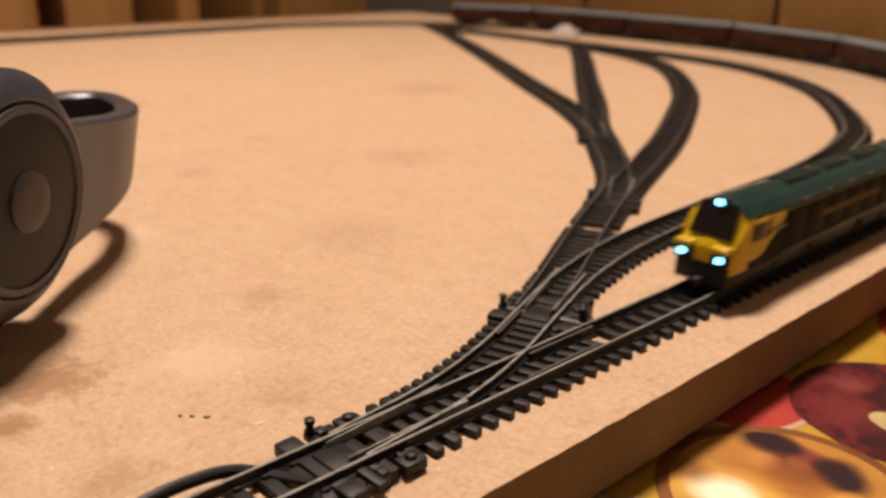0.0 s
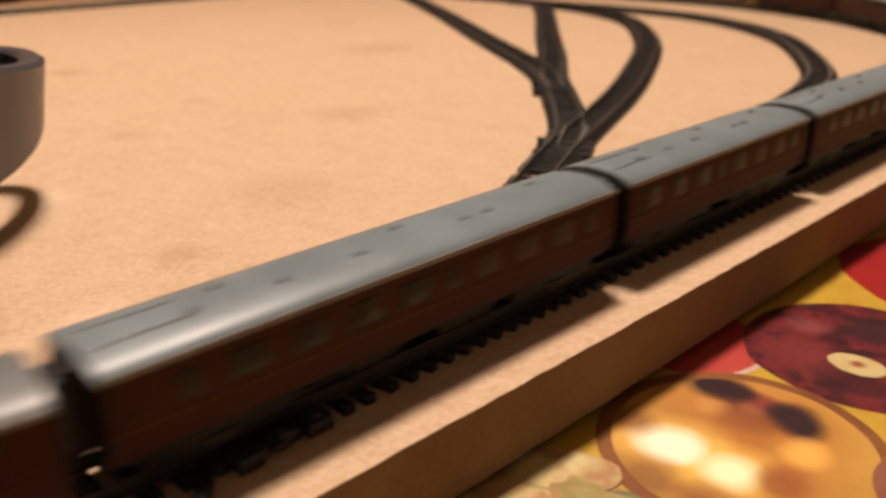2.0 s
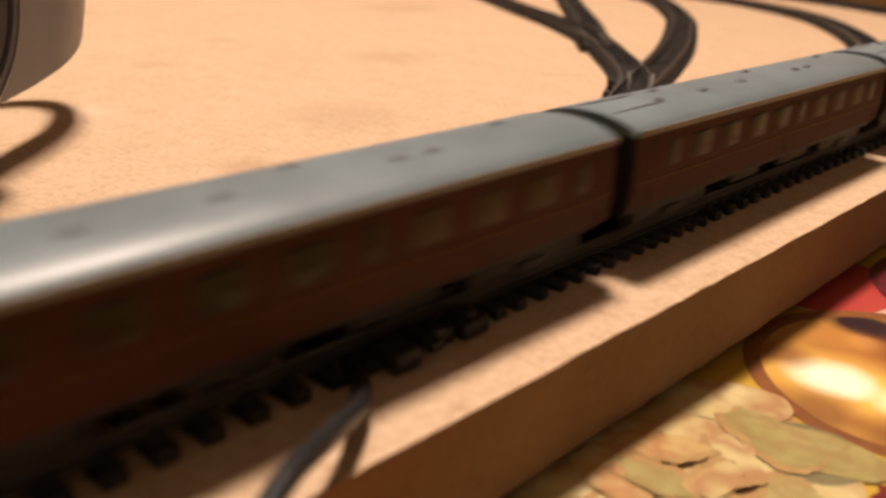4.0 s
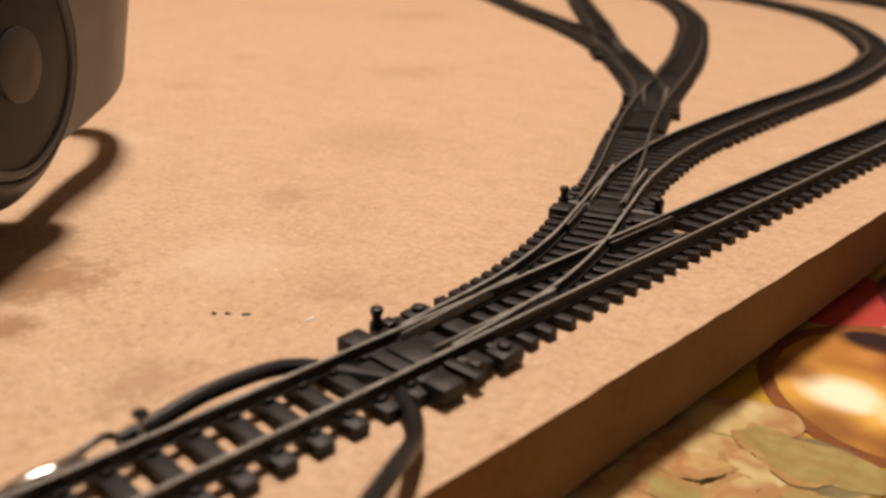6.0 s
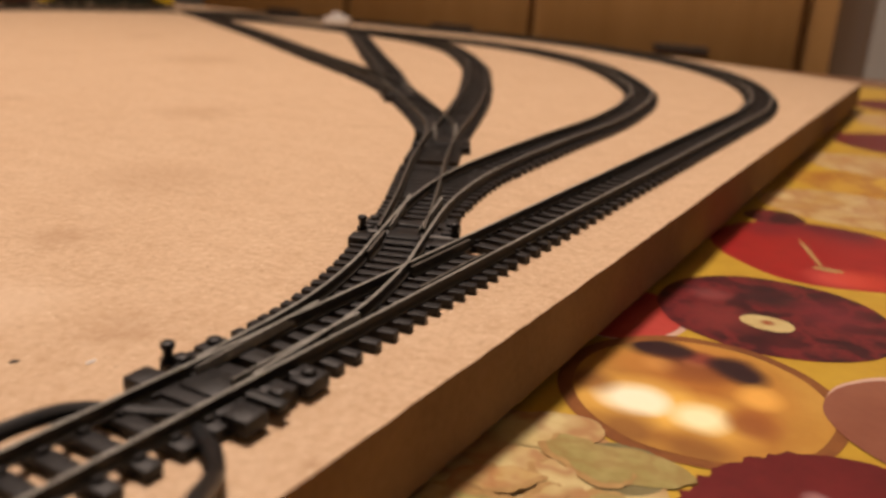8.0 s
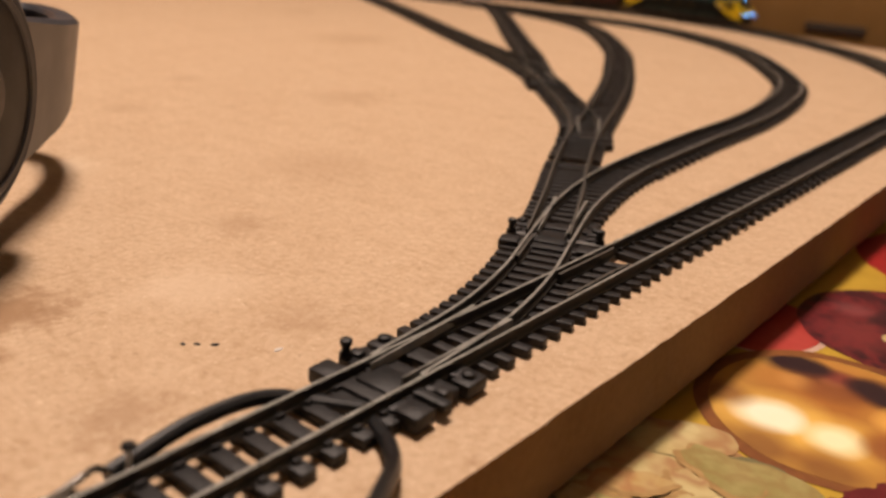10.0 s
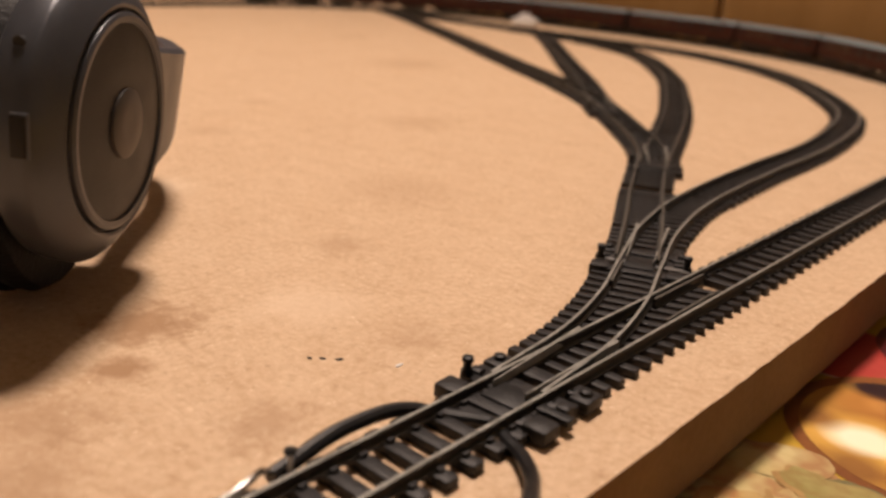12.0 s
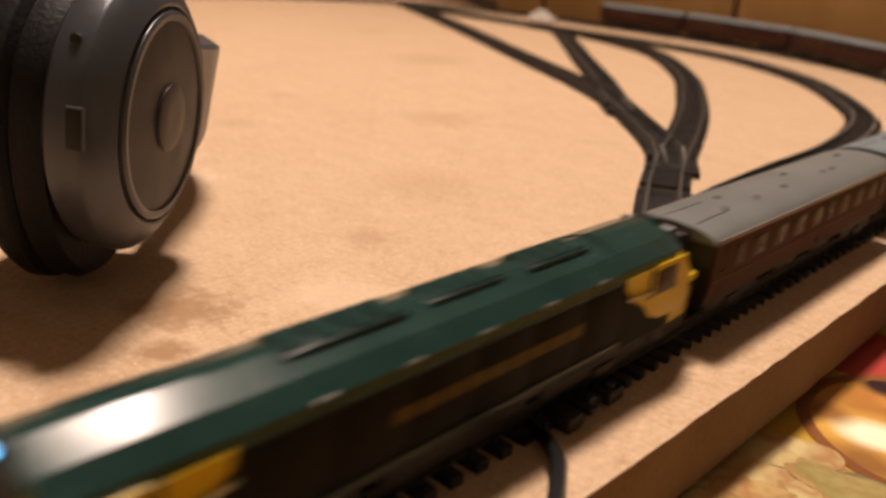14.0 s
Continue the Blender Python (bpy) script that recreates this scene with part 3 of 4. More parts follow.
build_track("single-track oval loop of black-sleepered rails along the board edge", oval, near=150, skip=lambda p: p.x > -0.02 and 0.054 < p.y < 0.2 and apart(p, inner) < 0.017)
build_track("curved inner loop track leaving the oval at a turnout", inner, 0.0001, skip=lambda p: (p.y < 0.2 and abs(p.x) < 0.017) or in_turnout((siding_a, 0.127, 0.019))(p), near=90)
build_track("bent siding track branching off the inner loop", siding_a, 0.0002, skip=in_turnout((inner, 0.10, 0.019), (siding_b, 0.222, 0.017)), near=40, head=DIMRAIL)
build_track("siding track running across the board to its far side", siding_b, 0.0003, skip=in_turnout((siding_a, 0.19, 0.017), (siding_c, 0.302, 0.017)), near=20, head=DIMRAIL)
build_track("long straight siding track crossing the bare board", siding_c, 0.0004, skip=in_turnout((siding_b, 0.28, 0.017)), near=20, head=DIMRAIL)


def long_sleepers(label, one, two, low, high, longer=0.0):
    """Where two tracks part at a turnout: sleepers that run under both, from y = low on, until they are high apart."""
    t = thing("track_turnout", label, "turnout", "track turnouts")
    other = [p for p, d in resample(two, 0.001)]
    for p, d in resample(one, TURNOUT_PITCH):
        q = min(other, key=lambda o: (o - p).length)
        gap = (q - p).length
        if p.y < low or gap > high:
            continue
        w = Vector((d.y, -d.x)) if d.y < 0 else Vector((-d.y, d.x))
        if gap > 0.002:
            w = (q - p).normalized()
        a, b = p - w * (SLEEPER_LEN / 2 + 0.25 * longer), q + w * (SLEEPER_LEN / 2 + longer)
        m = (a + b) / 2
        n = (b - a).length / 2
        ob = part("sleeper", boxes(((-n, -0.0011, 0), (n, 0.0011, 0.0017)), bevel=0.0002), SLEEPER, t)
        ob.matrix_local = pose(m.x, m.y, 0, 0, 0, math.degrees(math.atan2(w.y, w.x)))


long_sleepers("black sleepers under the near turnout where the loops part", NEAR_OVAL[::-1], inner, 0.056, 0.017, 0.0020)
long_sleepers("black sleepers under the middle turnout", [p for p in inner if 0.1 < p.y < 0.4], siding_a, 0.128, 0.019)
long_sleepers("black sleepers under the third turnout of the sidings", [p for p in siding_a if 0.19 < p.y < 0.5], siding_b, 0.223, 0.017)
long_sleepers("black sleepers under the turnout of the long siding", [p for p in siding_b if 0.27 < p.y < 0.58], siding_c, 0.303, 0.017)

# ---------------------------------------------------------------- turnout fittings


def build_turnout(label, at, heading, sides=(-1, 1), pegs=(-1,), bar=None):
    """Tie bar, its peg, the frame sleepers with sockets at both ends, and the two moving blades."""
    t = thing("turnout_mechanism", label, "turnout", "turnouts")
    t.matrix_basis = pose(at[0], at[1], 0.0004, 0, 0, heading)
    w = SLEEPER_LEN / 2
    for k, y in enumerate((-0.0068, 0.0012, 0.0072)):
        part("frame_sleeper", boxes(((-w - 0.002, y - 0.0019, 0), (w + 0.0012 * (len(sides) - 1), y + 0.0019, 0.0021)), bevel=0.0003), SLEEPER, t)
    part("tie_bar", boxes(((-w - 0.0018, -0.0032, 0.0012), (w + 0.003 * (len(sides) - 1), -0.0012, 0.0024)), bevel=0.0002), bar or BLACK, t)
    part("cover_plate", boxes(((-0.0036, -0.0062, 0.0018), (0.0036, 0.0002, 0.0026)), bevel=0.0003), BLACK, t)
    for d in sides:
        x = d * (w + 0.0004)
        part("end_socket", boxes(((x - 0.0022, -0.0090, 0), (x + 0.0022, -0.0046, 0.0026)), ((x - 0.0018, 0.0036, 0), (x + 0.0020, 0.0086, 0.0024)), ((x - 0.0012, -0.0014, 0), (x + 0.0012, 0.0008, 0.0030)), bevel=0.0004), SLEEPER, t)
        part("screw_boss", lathe([(0.002, 0.0011), (0.0031, 0.0011), (0.0033, 0.0008)], 14, "z"), BLACK, t).location = (x, 0.0062, 0)
    peg = lathe([(0.0015, 0.0012), (0.0030, 0.0011), (0.0031, 0.00075), (0.0044, 0.0007), (0.0045, 0.0010), (0.0053, 0.0010), (0.0055, 0.0007)], 16, "z")
    first = part("peg", peg, BLACK, t)
    first.location = (pegs[0] * (w + 0.0012), -0.002, 0)
    for side in pegs[1:]:
        second = new("peg", first.data)
        second.parent, second.location = t, (side * (w + 0.0022), -0.001, 0)
    for d, x0, x1 in ((-1, -0.0033, -0.0041), (1, 0.0030, 0.0040)):
        ring = lambda y, x, h: [(x - h, y, 0.0022), (x + h, y, 0.0022), (x + h * 0.7, y, 0.00375), (x - h * 0.7, y, 0.00375)]
        part("point_blade", loft([ring(-0.003, x0, 0.00015), ring(0.012, (x0 + x1) / 2 - 0.0003, 0.0004), ring(0.026, x1 - 0.0006, 0.0004)]), RAIL, t, "thin worn metal blade")
    return t


build_turnout("black turnout frame with peg and metal blades on near track", (0, 0.0455), 2)
build_turnout("black plastic turnout frame with peg on the diverging track", (-0.0185, 0.1175), 22, pegs=(-1, 1), bar=PALEGREY)
build_turnout("small black turnout frame among the sidings", (-0.0655, 0.2120), 30, (-1,))
build_turnout("small black turnout frame on a far siding", (-0.135, 0.2925), 44, (-1,))


def check_rail(name, pts, parent_label):
    ob = thing("frog_rails", parent_label, "rail", "turnout frogs")
    for p in pts:
        part(name, rail_bm([Vector(q) for q in p], 0.0, -0.0002), [DIMRAIL, RAILSIDE], ob)


check_rail("check_rail", (((-0.0034, 0.096), (-0.0034, 0.118)), ((0.0036, 0.088), (0.0033, 0.106), (0.0036, 0.112)), ((-0.0150, 0.098), (-0.0205, 0.112))), "short worn check rails beside the near turnout frog")

# ---------------------------------------------------------------- wires, pin, small white clip


def build_wires():
    left = thing("feeder_cable", "thick black rubber cable arched beside the track", "cable", "track feeder cables")
    part("cord", tube([(0.002, 0.036, 0.0012), (-0.0052, 0.0310, 0.0016), (-0.0080, 0.0278, 0.0024), (-0.0094, 0.0228, 0.0030), (-0.0097, 0.0142, 0.0031), (-0.0086, 0.0066, 0.0028), (-0.0079, 0.0015, 0.0026)], 0.0012), CABLE, left)
    part("bare_wire", tube([(-0.0080, 0.0022, 0.0028), (-0.0078, 0.0000, 0.0042), (-0.0068, -0.0022, 0.0046), (-0.0063, -0.0055, 0.0042), (-0.0064, -0.010, 0.0036), (-0.0060, -0.016, 0.0034)], 0.0005), SOLDER, left, "silvery soldered wire end")
    part("solder_blob", lathe([(-0.004, 0.0002), (-0.0025, 0.0009), (0, 0.0012), (0.003, 0.0010), (0.006, 0.0003)], 14, "y"), SOLDER, left).location = (-0.0063, -0.009, 0.0034)
    right = thing("feeder_cable", "black rubber cable looping out under the track", "cable", "track feeder cables")
    part("cord", tube([(0.002, 0.036, 0.0012), (0.0080, 0.0328, 0.0014), (0.0112, 0.0312, 0.0018), (0.0163, 0.0265, 0.0030), (0.0218, 0.0182, 0.0060), (0.0275, 0.0085, 0.0080), (0.0330, 0.0000, 0.0060), (0.0350, -0.010, -0.006), (0.0355, -0.020, -0.0150)], 0.0012), CABLE, right)
    pin = thing("track_pin", "small steel track pin with dark head, half driven beside the rail", "nail")
    part("shaft", lathe([(0.0, 0.00038), (0.0058, 0.00038)], 10, "z"), WHITEMETAL, pin)
    part("head", lathe([(0.0056, 0.0004), (0.0057, 0.0009), (0.0062, 0.0010), (0.0066, 0.0007)], 14, "z"), BLACK, pin)
    pin.matrix_basis = pose(-0.0057, 0.0030, 0, -10, -12, 0)
    clip = boxes(((-0.012, -0.006, 0), (0.012, 0.006, 0.008)), ((-0.006, -0.004, 0.008), (0.005, 0.004, 0.012)), bevel=0.0012)
    ob = tagged(part("plastic_clip", clip, WHITE), "small white plastic clip standing between the far tracks", "clip")
    ob.matrix_basis = pose(-0.45, 0.648, 0, 0, 0, 20)
    for k, (x, y) in enumerate(((-0.0346, 0.0302), (-0.0330, 0.0318), (-0.0308, 0.0338), (-0.0223, 0.0402), (-0.0150, 0.0790))):
        chip = bmesh.new()
        bmesh.ops.create_icosphere(chip, subdivisions=2, radius=0.00035)
        for v in chip.verts:
            v.co.x *= 1.5 + 0.4 * k
            v.co.z *= 0.5
        tagged(part("wood_chip", chip, BLACK if k < 3 else WHITE), "tiny crumb of debris lying on the board", "crumb", "crumbs").matrix_basis = pose(x, y, 0.0001, 0, 0, 30 * k)


build_wires()

# ---------------------------------------------------------------- headphones
CUP, CUP_TURN = (-0.0775, 0.0208, 0.0352), 38.5


def build_headphones():
    hp = thing("headphones", "dark silver over-ear headphones lying propped on the board", "headphones")
    hp.matrix_basis = pose(*CUP, 0, 4, CUP_TURN)
    shell = [(-0.0118, 0.0215), (-0.0115, 0.0250), (-0.0106, 0.0262), (-0.0090, 0.0267), (-0.0050, 0.0269), (-0.0042, 0.0266), (-0.0022, 0.0246), (-0.0008, 0.0224), (-0.0002, 0.0214),
             (-0.0004, 0.0208), (-0.0012, 0.0206), (-0.0010, 0.0202), (0.0001, 0.0200), (0.0005, 0.0194), (0.0004, 0.0184), (-0.0002, 0.0181)]
    face = [(-0.0001, 0.0182), (0.0003, 0.0130), (0.0006, 0.0072)]
    button = [(0.0004, 0.0066), (0.0011, 0.0065), (0.0014, 0.0060), (0.0014, 0.0025), (0.0013, 0.0003)]
    pad = [(-0.0188, 0.0160), (-0.0187, 0.0225), (-0.0175, 0.0240), (-0.0145, 0.0242), (-0.0122, 0.0232), (-0.0114, 0.0200)]
    flip = lambda prof: [(-0.0375 - a * 1.05, r * 1.04) for a, r in prof]
    for turn, drop in ((lambda q: q, 0.0), (flip, 0.0004)):
        cup = part("ear_cup", lathe(turn(shell), 72), HPGREY, hp, "dark silver plastic ear cup with stepped rim")
        part("face_plate", lathe(turn(face), 64), HPFACE, cup, "charcoal face plate")
        part("button", lathe(turn(button), 40), HPBUTTON, cup, "round grey button")
        ring = lathe(turn(pad), 64)
        for v in ring.verts:
            # Lower half is stretched to the board, filling the shadow wedge below the cup.
            v.co.y, v.co.z = v.co.y * 1.02, v.co.z * (1.44 if v.co.z < 0 else 1.05)
        pads = part("ear_pad", ring, LEATHER, hp, "black leatherette ear pad")
        cup.location.z = pads.location.z = drop
    port = part("charging_port", boxes(((-0.0064, -0.0273, -0.0012), (-0.0038, -0.0264, 0.0056)), bevel=0.0003), BLACK, hp, "black charging port in the rim")
    part("port_edge", boxes(((-0.0037, -0.0271, -0.0012), (-0.0034, -0.0264, 0.0060)), ((-0.0064, -0.0271, 0.0057), (-0.0034, -0.0264, 0.0060))), HPGREY, port)
    hole = lathe([(-0.0004, 0.0010), (0.0005, 0.0009)], 14, "y")
    part("microphone_hole", hole, BLACK, hp).location = (-0.0072, -0.0215, 0.0160)
    path = spline([(-0.0075, 0.012, 0), (-0.0100, 0.026, 0), (-0.0122, 0.044, 0), (-0.0140, 0.060, 0), (-0.0182, 0.075, 0), (-0.0260, 0.0890, 0), (-0.0360, 0.0960, 0), (-0.0440, 0.0930, 0), (-0.0490, 0.0830, 0), (-0.0480, 0.065, 0), (-0.0400, 0.040, -0.003), (-0.0260, 0.014, -0.006)], 6)
    rings = []
    for k, q in enumerate(path):
        d = (path[min(k + 1, len(path) - 1)] - path[max(k - 1, 0)]).normalized()
        n = Vector((d.y, -d.x, 0))
        far = min(1.0, max(0.0, (q.y - 0.040) / 0.045))
        lo, hi = -0.0225 + 0.0065 * far ** 1.6, 0.0028 + 0.0122 * max(0.0, 1 - q.y / 0.085) ** 1.3
        th = 0.0034
        prof = [(-th, lo + 0.001), (-th * 0.6, lo), (th * 0.6, lo), (th, lo + 0.001), (th, hi - 0.001), (th * 0.6, hi), (-th * 0.6, hi), (-th, hi - 0.001)]
        lean = [(u - 0.0025 * min(1.0, q.y / 0.05) * ((hi - z) / (hi - lo)) ** 3, z) for u, z in prof]
        rings.append([(q.x + n.x * u, q.y + n.y * u, z + q.z) for u, z in lean])
    part("headband", loft(rings), HPGREY, hp, "dark silver folded headband")


build_headphones()

# ---------------------------------------------------------------- rolling stock
HALF = 0.0092


def extrude_profile(profile, x0, x1, steps=2):
    return loft([[(x0 + (x1 - x0) * k / (steps - 1), y, z) for y, z in profile] for k in range(steps)])


def roof_curve(z0, z1, n=14, half=HALF, power=2.3):
    out = []
    for k in range(n + 1):
        w = math.pi * k / n
        c, s = math.cos(w), math.sin(w)
        out.append((half * math.copysign(abs(c) ** (2 / power), c), z0 + (z1 - z0) * abs(s) ** (2 / power)))
    return out


def bogie(parent, x, wheels=2, wheelbase=0.0165):
    b = part("bogie", boxes(((x - wheelbase / 2 - 0.004, -0.0072, 0.0052), (x + wheelbase / 2 + 0.004, -0.0060, 0.0084)), ((x - wheelbase / 2 - 0.004, 0.0060, 0.0052), (x + wheelbase / 2 + 0.004, 0.0072, 0.0084)),
                            ((x - 0.004, -0.006, 0.0060), (x + 0.004, 0.006, 0.0088)), ((x - 0.003, -0.0077, 0.0046), (x + 0.003, -0.0070, 0.0066)), ((x - 0.003, 0.0070, 0.0046), (x + 0.003, 0.0077, 0.0066)), bevel=0.0003), BLACK, parent)
    for k in range(wheels):
        wx = x - wheelbase / 2 + wheelbase * k / (wheels - 1)
        prof = [(-0.0056, 0.0030), (-0.0050, 0.0031), (-0.0045, 0.0031), (-0.0044, 0.0036), (-0.0040, 0.0036), (-0.0038, 0.0008), (0.0038, 0.0008), (0.0040, 0.0036), (0.0044, 0.0036), (0.0045, 0.0031), (0.0050, 0.0031), (0.0056, 0.0030)]
        w = part("wheelset", lathe(prof, 20, "y"), RAILSIDE, b, "dark metal wheelset")
        w.location = (wx, 0, 0.0071)
    return b


COACH_LEN, COACH_PITCH, LOCO_LEN, LOCO_HALF = 0.1095, 0.1155, 0.127, 0.0082
SHORT_LEN, NCOACH = 0.0865, 7


def build_coach(roof_mat, label, length=COACH_LEN):
    c = thing("model_carriage", label, "train carriage", "carriages of the model train")
    a = length / 2
    widths = (0.0032, 0.0062, 0.0062, 0.0062, 0.0028, 0.0062, 0.0062, 0.0062, 0.0062, 0.0032)[:10 if length > 0.1 else 8]
    side = [(-HALF + 0.0006, 0.0090), (-HALF, 0.0120), (-HALF, 0.0180), (-HALF + 0.0003, 0.0213), (HALF - 0.0003, 0.0213), (HALF, 0.0180), (HALF, 0.0120), (HALF - 0.0006, 0.0090)]
    part("body", extrude_profile(side, -a, a), MAROON, c, "dark maroon painted carriage side")
    top = [(y * 1.015, z) for y, z in roof_curve(0.0211, 0.0239, power=2.05)]
    roof = part("roof", loft([[(x, y * k, 0.0211 + (z - 0.0211) * k) for y, z in top] for x, k in ((-a - 0.0004, 0.97), (-a + 0.0006, 1.0), (a - 0.0006, 1.0), (a + 0.0004, 0.97))]), roof_mat, c, "grey rounded roof")
    for k, x in enumerate((-0.75, -0.42, -0.31, -0.08, 0.14, 0.42, 0.58, 0.70)):
        v = part("roof_vent", lathe([(0.0, 0.0008), (0.0004, 0.0008), (0.0006, 0.0005)], 12, "z"), VENT, roof)
        v.location = (x * a, 0.0022 if k % 3 else -0.0028, 0.02365)
    for y in (0.0032, -0.0032):
        part("roof_rib", tube([(a - 0.016, y, 0.02370), (a - 0.009, y, 0.02372), (a - 0.001, y * 1.1, 0.02360)], 0.00022, 6, 4), VENT, roof)
    for d in (-1, 1):
        y = d * HALF
        part("gutter", boxes(((-a, y - 0.00025, 0.0221), (a, y + 0.00035, 0.0213))), GUTTER, c, "pale gutter line under the roof")
        part("lining", boxes(((-a + 0.0005, y - 0.0002, 0.01335), (a - 0.0005, y + 0.00012, 0.01365))), LINING, c, "thin gold waist line")
        x = -a + 0.0065
        for k, w in enumerate(widths):
            bmw = boxes(((x, y - 0.0003, 0.0150), (x + w, y + 0.00010, 0.0194)), bevel=0.00025)
            win = part("window", bmw, PALEGLASS if k in (1, 2, 3) else GLASS, c, "window with cream interior in its pane colour" if k in (1, 2, 3) else "dark glazed window")
            x += w + 0.0045
        for xd in (-a + 0.0035, -0.001, a - 0.0045):
            part("door_handle", boxes(((xd, y - 0.0001, 0.0152), (xd + 0.0012, y + 0.0004, 0.0155))), LINING, c)
            part("door_seam", boxes(((xd - 0.0006, y - 0.0002, 0.0100), (xd - 0.0004, y + 0.00008, 0.0203))), BLACK, c)
    part("underframe", boxes(((-a + 0.001, -0.0078, 0.0078), (a - 0.001, 0.0078, 0.0092)), ((-0.020, -0.0068, 0.0056), (-0.006, 0.0068, 0.0080)), ((0.004, -0.0072, 0.0060), (0.016, 0.0072, 0.0080)), ((-0.030, -0.0074, 0.0074), (0.030, -0.0071, 0.0080)), bevel=0.0002), BLACK, c, "black underframe with battery boxes")
    for d in (-1, 1):
        part("gangway", boxes(((d * a - 0.0002 if d > 0 else -a - 0.0024, -0.0036, 0.0095), (a + 0.0024 if d > 0 else -a + 0.0002, 0.0036, 0.0222)), bevel=0.0006), BLACK, c, "black corridor connection")
        part("coupling", boxes(((d * a - 0.003 * (d < 0), -0.0012, 0.0058), (d * a + 0.003 * (d > 0), 0.0012, 0.0074)), bevel=0.0002), BLACK, c)
        part("end_panel", boxes(((d * (a + 0.0001) - 0.0002, -HALF + 0.0004, 0.0092), (d * (a + 0.0001) + 0.0002, HALF - 0.0004, 0.0211))), BLACK, c)
        bogie(c, d * (a - 0.0165))
    return c


def loco_ring(x, top, half, bottom=0.0088, split=0.0214):
    prof = [(-1.0, bottom), (-1.0, split), (-0.96, 0.0228), (-0.66, 0.0250), (-0.14, 0.0267), (0.0, 0.0268), (0.14, 0.0267), (0.66, 0.0250), (0.96, 0.0228), (1.0, split), (1.0, bottom)]
    k = (top - bottom) / (0.0268 - bottom)
    return [(x, y * half, bottom + (z - bottom) * k) for y, z in prof]


def build_cab(loco, d, lit):
    """One driving end; d is +1 for the leading end."""
    e = LOCO_LEN / 2
    flip = lambda ring: [(x * d, y, z) for x, y, z in ring]
    cab = part("cab", loft([flip(r) for r in (loco_ring(e - 0.0085, 0.0268, LOCO_HALF), loco_ring(e - 0.0068, 0.0262, LOCO_HALF * 0.985), loco_ring(e - 0.0020, 0.0172, LOCO_HALF * 0.96), loco_ring(e - 0.0006, 0.0158, LOCO_HALF * 0.93), loco_ring(e, 0.0145, LOCO_HALF * 0.88))]), YELLOW, loco, "yellow painted cab front")
    cap = [flip([(x, y, z + 0.00018) for x, y, z in loco_ring(q, top, h)][2:9]) for q, top, h in ((e - 0.0260, 0.0268, LOCO_HALF * 1.004), (e - 0.0090, 0.0268, LOCO_HALF * 1.004), (e - 0.0066, 0.0263, LOCO_HALF * 0.99))]
    part("cab_roof", loft(cap, closed=False, caps=False), GREEN, cab, "glossy green cab roof", smooth=14)
    slope = lambda u, y: (d * (e - 0.0066 + 0.0045 * u + 0.00035), y, 0.0258 - 0.0086 * u + 0.0002)
    bm = bmesh.new()
    rows = [[bm.verts.new(slope(u, y * (0.64 + 0.10 * u))) for y in (-LOCO_HALF, -LOCO_HALF * 0.5, 0, LOCO_HALF * 0.5, LOCO_HALF)] for u in (0.02, 0.5, 0.98)]
    low = [[bm.verts.new(v.co - Vector((d * 0.0006, 0, 0.0003))) for v in r] for r in rows]
    for r0, r1 in zip(rows, rows[1:]):
        for k in range(4):
            bm.faces.new((r0[k], r0[k + 1], r1[k + 1], r1[k]))
    for a, b in ((rows[0], low[0]), (rows[2], low[2]), ([r[0] for r in rows], [r[0] for r in low]), ([r[4] for r in rows], [r[4] for r in low])):
        for k in range(len(a) - 1):
            bm.faces.new((a[k], a[k + 1], b[k + 1], b[k]))
    part("windscreen", bm, GLASS, cab, "black raked windscreen")
    for s in (-1, 1):
        y0, y1 = sorted((s * 0.0028, s * 0.0076))
        x0, x1 = sorted((d * (e - 0.0020), d * (e + 0.0022)))
        part("lamp_brow", boxes(((x0, y0, 0.0146), (x1, y1, 0.0162)), bevel=0.0005), YELLOW, cab, "yellow ledge above a headlight")
        x0, x1 = sorted((d * (e - 0.0015), d * (e + 0.0012)))
        house = part("lamp_housing", boxes(((x0, y0, 0.0112), (x1, y1, 0.0145)), bevel=0.0004), BLACK, cab)
        x0, x1 = sorted((d * (e + 0.0010), d * (e + 0.0017)))
        part("headlight", boxes(((x0, s * 0.0054 - 0.0011, 0.0123), (x1, s * 0.0054 + 0.0011, 0.0136)), bevel=0.0005), LAMPGLOW if lit else GLASS, house, "lit blue-white headlight" if lit else "unlit tail lamp")
        w = s * LOCO_HALF
        out = s * 0.00022
        plate = bmesh.new()
        for y in (w - out, w + out):
            plate.faces.new([plate.verts.new((d * (e + x), y, z)) for x, z in ((-0.0030, 0.0124), (-0.0075, 0.0112), (-0.0125, 0.0112), (-0.0162, 0.0124), (-0.0188, 0.0150), (-0.0225, 0.0168), (-0.0255, 0.0196), (-0.0258, 0.0216), (-0.0060, 0.0216), (-0.0030, 0.0178))])
        va = list(plate.verts)
        for k in range(10):
            plate.faces.new((va[k], va[(k + 1) % 10], va[10 + (k + 1) % 10], va[10 + k]))
        part("cab_side", plate, YELLOW, cab, "yellow cab side panel with slanted edge", smooth=0)
        x0, x1 = sorted((d * (e - 0.0158), d * (e - 0.0085)))
        part("cab_window", boxes(((x0, w - 0.0003, 0.0162), (x1, w + 0.0003 * s + 0.0001, 0.0208)), bevel=0.0002), GLASS, cab)
        x0, x1 = sorted((d * (e - 0.0180), d * (e - 0.0168)))
